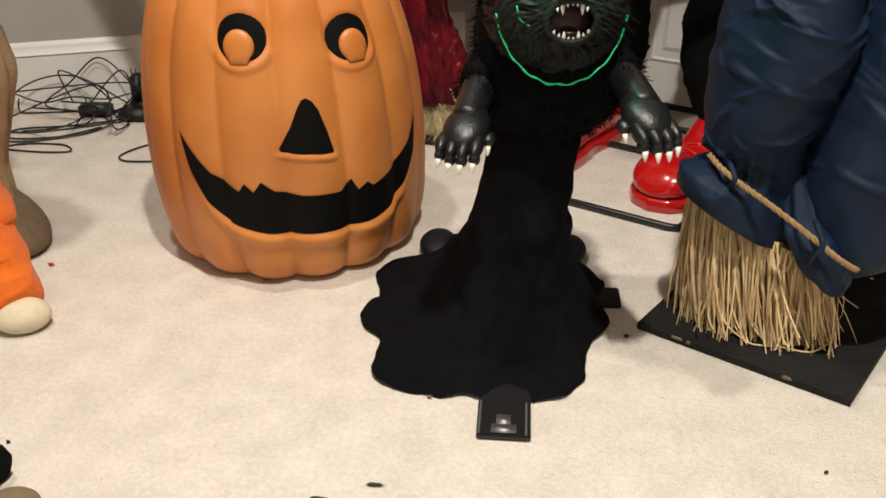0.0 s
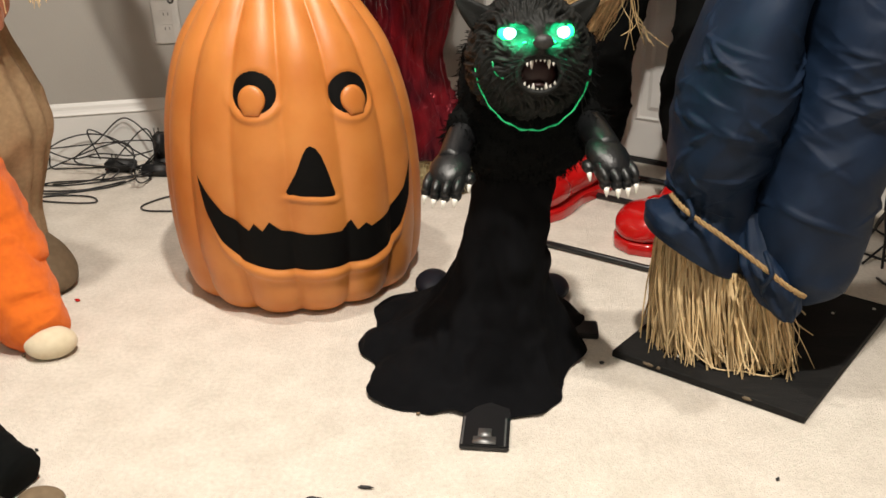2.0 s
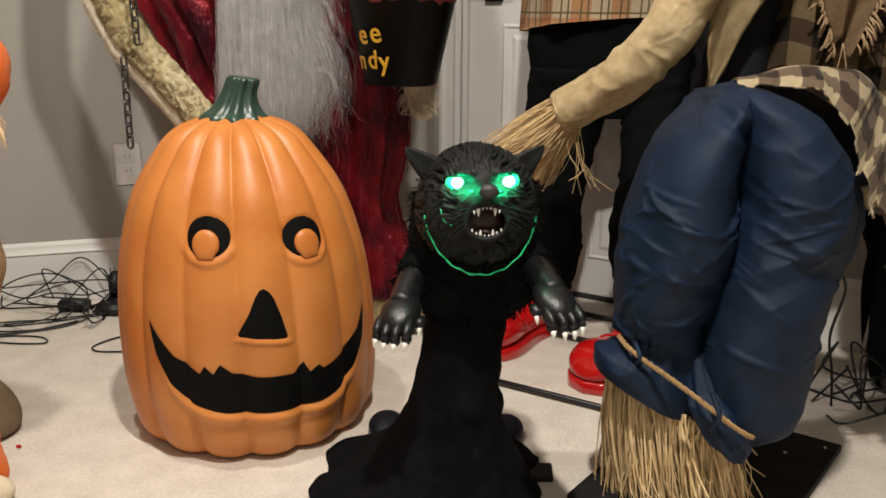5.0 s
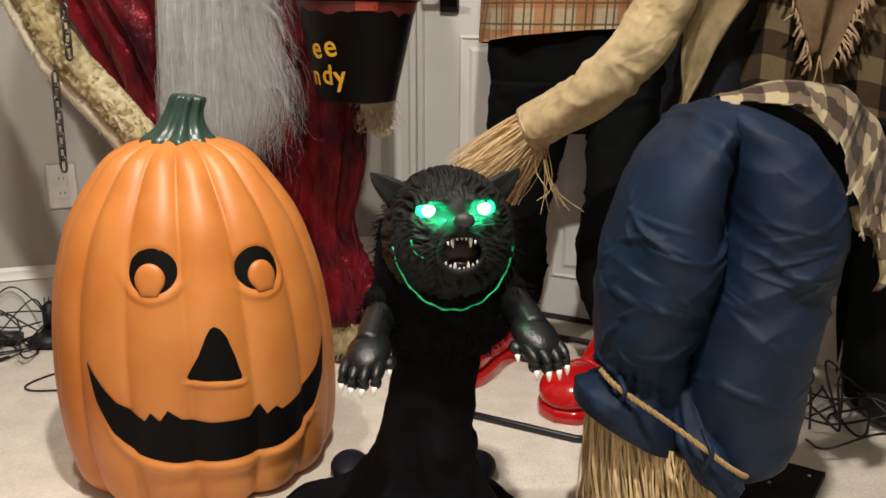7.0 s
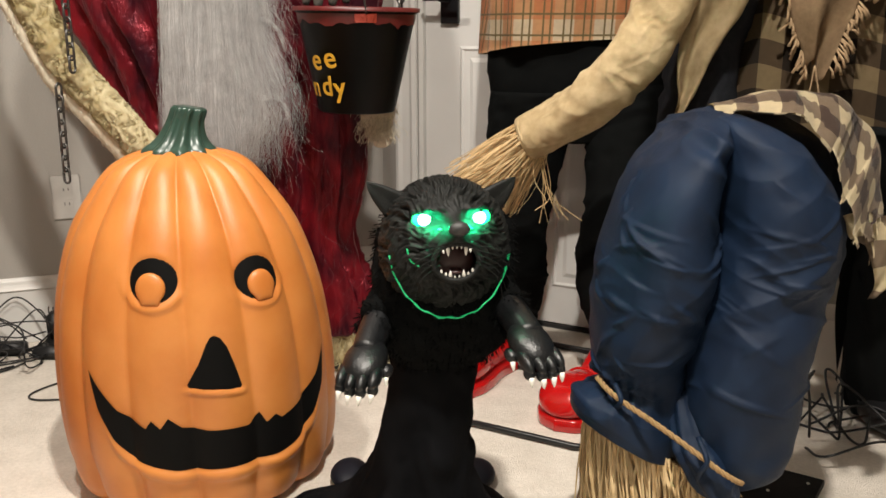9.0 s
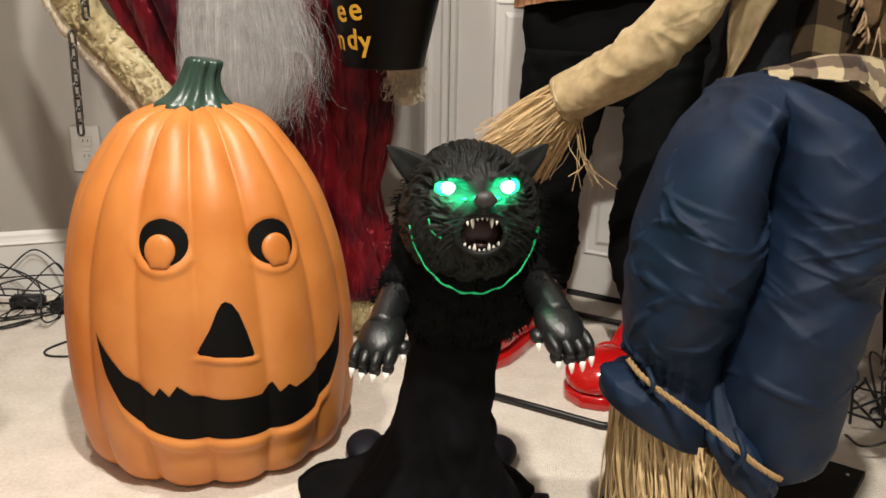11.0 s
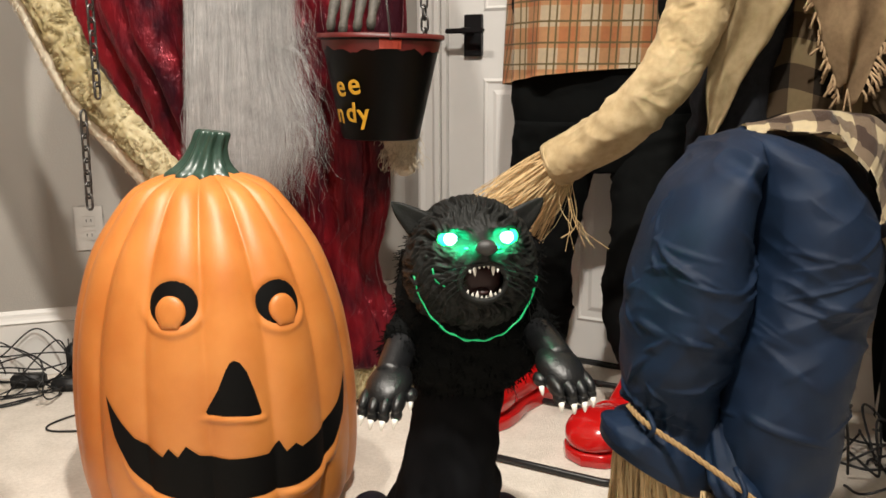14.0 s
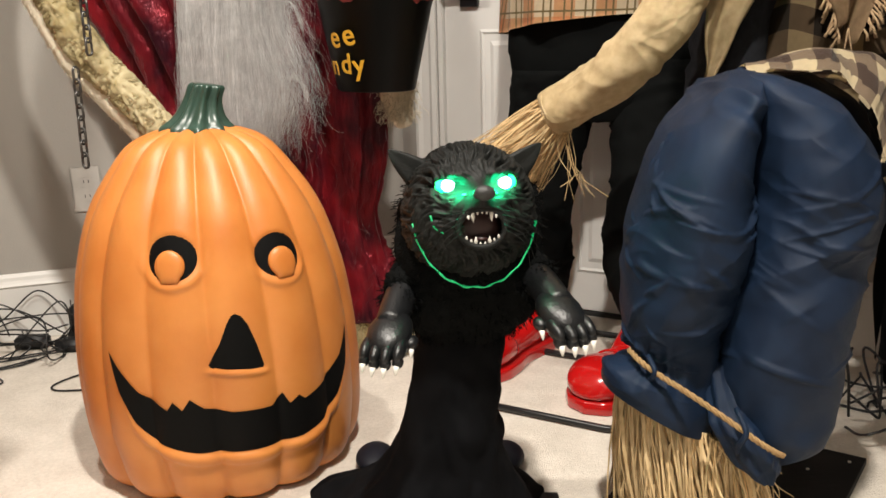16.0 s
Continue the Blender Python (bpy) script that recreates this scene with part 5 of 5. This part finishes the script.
def lettering(txt, a0, z, size, step):
    for i, ch in enumerate(txt):
        cu = bpy.data.curves.new("letter", "FONT")
        cu.body, cu.size, cu.extrude, cu.offset = ch, size, .0006, .0006
        ob = new("letter", cu)
        dg = bpy.context.evaluated_depsgraph_get()
        me = bpy.data.meshes.new_from_object(ob.evaluated_get(dg))
        bpy.data.objects.remove(ob)
        me.materials.clear()
        me.materials.append(M_LETTER)
        o = new("letter", me)
        o.parent = bucket
        a = radians(a0 + step * i)
        zc = z + .003 * (i % 2)
        r = .0752 + zc * .198 + .0035
        o.matrix_basis = Matrix.Translation((cos(a) * r, sin(a) * r, zc)) @ Matrix.Rotation(a + pi / 2, 4, "Z") @ Matrix.Rotation(radians(90 + 11), 4, "X") @ Matrix.Rotation(radians(random.uniform(-6, 6)), 4, "Z")


bucket.scale = (1.1, 1.1, 1.03)
lettering("ee", -130, .088, .060, 19)
lettering("ndy", -140, .036, .056, 19)

for x, y, z0, ln in ((-.005, 1.875, .897, .07), (.022, 1.855, .890, .08), (.052, 1.85, .895, .075), (.078, 1.86, .90, .07)):
    bm = bmesh.new()
    tube(bm, spline([(x, y, z0), (x + .004, y + .002, z0 + .03), (x + .010, y + .03, z0 + ln), (x + .012, y + .09, z0 + ln + .03)], 14), [.006, .0085, .010, .0095, .0085, .009, .0105, .0115, .011, .0105, .011, .012, .012, .012], 12)
    part("finger", bm, M_FINGER, wiz, "grey clawed rubber finger")


# ---------------- plush figures beside the pumpkin, cables, outlet ----------------
M_SKIN = mat("pink_felt", (0.50, 0.22, 0.13), 0.85, (0.40, 0.16, 0.09), 60, .4, 400, sheen=.3)
M_BROWN = mat("brown_felt", (0.21, 0.15, 0.09), 0.9, (0.14, 0.10, 0.058), 60, .4, 400)
plush = thing("burlap_doll", label="stuffed doll in burlap trousers with orange sleeve and raffia cuff", category="doll")
bm = bmesh.new()
# the stretch from .9 to 1.3 is unseen, added to darken the wall
loft(bm, [(.06, -0.783, 1.52, .072, .08), (.12, -0.785, 1.52, .068, .08), (.18, -0.793, 1.52, .074, .085), (.28, -0.783, 1.51, .101, .10), (.36, -0.772, 1.50, .114, .11), (.45, -0.785, 1.50, .108, .11), (.55, -0.803, 1.50, .09, .10), (.66, -0.818, 1.5, .085, .09), (.9, -0.838, 1.5, .10, .10), (1.3, -0.85, 1.5, .13, .11)], 120, 120,
     fold=lambda a, z: 1 + .05 * sin(9 * a + 3 * sin(2 * a) + 2 * z) * min(1, z / .2))
crumple(bm, .011, 9, (1, 1, .45), 4)
part("trousers", bm, M_BURLAP, plush, "loose brown burlap trousers")
bm = bmesh.new()
loft(bm, [(.002, -0.718, 1.515, .045, .05), (.016, -0.715, 1.510, .056, .065), (.045, -0.718, 1.515, .058, .065), (.08, -0.731, 1.52, .05, .058), (.11, -0.748, 1.53, .028, .04)], 40, 30)
part("foot", bm, M_BROWN, plush, "rounded brown burlap foot")
bm = bmesh.new()
# likewise unseen above .95, added so the sleeve's shadow isn't cut off
loft(bm, [(.672, -0.653, 1.45, .062, .06), (.68, -0.651, 1.45, .078, .07), (.72, -0.648, 1.45, .092, .08), (.77, -0.653, 1.45, .095, .085), (.83, -0.678, 1.45, .085, .08), (.95, -0.728, 1.45, .085, .08), (1.3, -.79, 1.47, .10, .09)], 60, 60)
crumple(bm, .006, 12, seed=3)
part("sleeve", bm, M_ORANGE, plush, "gathered orange fleece sleeve")
bm = bmesh.new()
ball(bm, (-0.673, 1.445, .605), (.036, .03, .042), 20, 14)
ball(bm, (-0.653, 1.425, .580), (.014, .013, .028), 14, 10)
ball(bm, (-0.683, 1.42, .570), (.014, .013, .026), 14, 10)
part("hand", bm, M_SKIN, plush, "pink felt mitten hand")
bm = bmesh.new()
random.seed(51)
for i in range(130):
    a = random.uniform(0, 2 * pi)
    p = Vector((-.64 + .045 * cos(a), 1.45 + .04 * sin(a), .675))
    blade(bm, p, p + Vector((cos(a) * random.uniform(.0, .045), sin(a) * .02 - .01, -random.uniform(.03, .085))), .0013, random.gauss(0, .008), 4)
tagged(part("raffia", bm, M_STRAW, plush, "raffia cuff", smooth=False), kind="stuff")

pl2 = thing("orange_plush_leg", label="orange fleece trouser leg with cream felt toe on carpet", category="doll")
bm = bmesh.new()
tube(bm, spline([(-.582, 1.262, .030), (-.602, 1.278, .040), (-.637, 1.300, .062), (-.677, 1.326, .115), (-.703, 1.344, .16), (-.712, 1.35, .175)], 50), [.036 + .036 * min(1, k / 22) ** .8 for k in range(50)], 50)
loft(bm, [(.135, -0.706, 1.352, .072, .07), (.142, -0.706, 1.352, .088, .08), (.16, -0.708, 1.354, .093, .083), (.20, -0.722, 1.362, .086, .08), (.28, -0.750, 1.37, .082, .078), (.36, -0.785, 1.375, .078, .075), (.5, -0.855, 1.38, .075, .07)], 60, 70,
     fold=lambda a, z: 1 + .03 * sin(7 * a + 9 * z))
crumple(bm, .006, 14, (1, 1, 1.6), 6)
for v in bm.verts:
    v.co.z = max(.003, v.co.z)
part("leg", bm, M_ORANGE, pl2, "orange fleece leg")
bm = bmesh.new()
ball(bm, (0, 0, 0), (.046, .036, .029), 30, 18, 0, Matrix.Translation((-.571, 1.2545, .025)) @ Matrix.Rotation(radians(20), 4, "Z"))
for v in bm.verts:
    v.co.z = max(.003, v.co.z)
part("toe_cap", bm, M_CREAM, pl2, "cream felt toe cap")

dk = thing("doll_leg", label="black cloth doll leg with brown felt shoe on carpet", category="doll")
bm = bmesh.new()
tube(bm, spline([(-.415, .888, .030), (-.50, .915, .050), (-.62, .945, .10), (-.78, .98, .20)], 60), [.034 + .0006 * k for k in range(60)], 40)
crumple(bm, .005, 14, seed=7)
for v in bm.verts:
    v.co.z = max(.004, v.co.z)
part("leg", bm, M_BLACK, dk, "faded black cloth leg")
bm = bmesh.new()
ball(bm, (-.375, .862, .014), (.034, .024, .014), 24, 14)
part("shoe", bm, M_BROWN, dk, "brown felt shoe")


def cable(pts, r=.0022, label="thin black power cable lying on the carpet", n=70):
    bm = bmesh.new()
    q = [Vector(p) for p in spline(pts, n)]
    for p in q:
        p.z = max(p.z, r + .001)
    tube(bm, q, r, 6)
    return tagged(part("cable", bm, M_CABLE), label, "cable", "power cables")


cable([(-1.25, 2.18, .13), (-1.12, 2.19, .09), (-1.02, 2.20, .05), (-.94, 2.22, .06), (-.86, 2.24, .05), (-.80, 2.26, .06)])
cable([(-.78, 2.26, .05), (-.83, 2.30, .10), (-.90, 2.31, .14), (-.97, 2.27, .08), (-1.02, 2.22, .04), (-.95, 2.2, .03), (-.82, 2.21, .03)])
cable([(-.80, 2.24, .04), (-.95, 2.27, .10), (-1.06, 2.22, .09), (-1.12, 2.12, .02), (-1.02, 2.10, .004), (-.86, 2.17, .004), (-.80, 2.22, .01)])
cable([(-.80, 2.20, .01), (-.92, 2.16, .004), (-1.05, 2.12, .004), (-1.04, 2.06, .004), (-.92, 2.08, .004), (-.84, 2.15, .006)])
cable([(-.84, 2.15, .004), (-.93, 2.07, .004), (-1.02, 2.0, .004), (-.93, 1.98, .004), (-.85, 1.99, .004), (-.89, 2.03, .004), (-1.0, 2.02, .004), (-1.06, 1.95, .004)])
cable([(-1.15, 2.05, .004), (-1.0, 2.04, .004), (-.87, 2.10, .004), (-.82, 2.17, .006)])
cable([(-.60, 2.06, .004), (-.67, 2.05, .004), (-.715, 1.98, .004), (-.69, 1.945, .004), (-.60, 1.95, .004)])
cable([(-.93, 2.2, .05), (-.98, 2.25, .12), (-.90, 2.26, .08), (-.84, 2.23, .05)])
random.seed(71)
for k in range(6):
    q = [(-.80 + random.uniform(-.05, .05), 2.20 + random.uniform(-.06, .05), .02)]
    for j in range(5):
        q.append((max(-1.2, min(-.78, q[-1][0] + random.gauss(-.02, .12))), min(2.26, max(1.98, q[-1][1] + random.gauss(0, .07))), max(.004, random.gauss(.03, .045))))
    cable(q)
for x, y, w, d, h, rz, z in ((-.895, 2.245, .085, .04, .034, 6, 0), (-.775, 2.225, .085, .05, .032, 3, 0), (-.785, 2.285, .034, .045, .07, 8, .035)):
    ad = thing("power_adapter", pose(x, y, z, 0, 0, rz), label="black plug-in power adapter among cables on carpet", category="adapter", group="power adapters")
    bm = bmesh.new()
    box(bm, -w / 2, w / 2, -d / 2, d / 2, 0.001, h, .005)
    part("case", bm, M_CABLE, ad)
    for s in (-1, 1):
        bm = bmesh.new()
        box(bm, -w * .2 + s * .006 - .001, -w * .2 + s * .006 + .001, -.003, .003, h, h + .016, .0004)
        part("prong", bm, M_CHAIN, ad, smooth=False)
bm = bmesh.new()
box(bm, -.81, -.755, 2.265, 2.305, .001, .036, .004)
ad = thing("power_adapter", label="black plug-in power adapter among cables on carpet", category="adapter", group="power adapters")
part("case", bm, M_CABLE, ad)
# cables by the bent scarecrow
random.seed(61)
for k in range(9):
    x0, y0 = 1.02 + random.uniform(0, .12), 1.70 + random.uniform(0, .22)
    q = [(x0, y0, .004)]
    for j in range(5):
        q.append((q[-1][0] + random.uniform(-.02, .13), q[-1][1] + random.gauss(0, .10), max(.004, random.gauss(.035, .04))))
    cable(q, .0028, "thin black cable tangled on the carpet beside the board")
cable([(.98, 1.62, .36), (1.01, 1.66, .30), (1.0, 1.68, .2), (1.03, 1.72, .1), (1.05, 1.75, .01)], .003)

# outlet on the left wall, 0.92 m from the corner
ow = new("outlet_plate")
tagged(ow, "white duplex outlet wall plate", "outlet")
ow.matrix_world = LEFTM @ Matrix.Translation((-.905, 0, .402))
bm = bmesh.new()
box(bm, -.0385, .0385, -.006, 0, -.0625, .0625, .003)
part("plate", bm, M_PLATE, ow, smooth=False)
for dz in (-.020, .020):
    bm = bmesh.new()
    box(bm, -.016, .016, -.008, -.0055, dz - .014, dz + .014, .002)
    rc = part("receptacle", bm, M_PLATE, ow, smooth=False)
    for s in (-1, 1):
        bm = bmesh.new()
        box(bm, s * .006 - .001, s * .006 + .001, -.0085, -.0075, dz - .002, dz + .006)
        part("slot", bm, M_SLOT, rc, smooth=False)

# litter on the carpet
for x, y, s, mt, lb in ((.426, 1.316, .005, M_SLOT, "dark crumb on the carpet"), (-.628, 1.457, .006, M_RED, "tiny red scrap on the carpet"), (.50, 1.329, .006, M_PLATE, "white paper scrap by the board"),
                        (.068, .944, .011, M_SLOT, "dark splinter on the carpet"), (.003, .913, .013, M_SLOT, "dark splinter on the carpet"), (-.62, 1.24, .004, M_BROWN, "brown crumb on the carpet"), (.12, 1.13, .004, M_BROWN, "brown crumb on the carpet"),
                        (-.45, .98, .003, M_SLOT, "dark crumb on the carpet"), (-.45, 1.84, .003, M_SLOT, "dark crumb on the carpet"), (.66, 1.02, .003, M_SLOT, "dark crumb on the carpet")):
    bm = bmesh.new()
    ball(bm, (x, y, .0035), (s, s * (.6 if s < .01 else .22), .003), 8, 6, 0, None, lambda p: p * (1 + .5 * noise.noise(p * 2 + Vector((x * 9, y * 9, 0)))))
    tagged(part("crumb", bm, mt), lb, "litter")
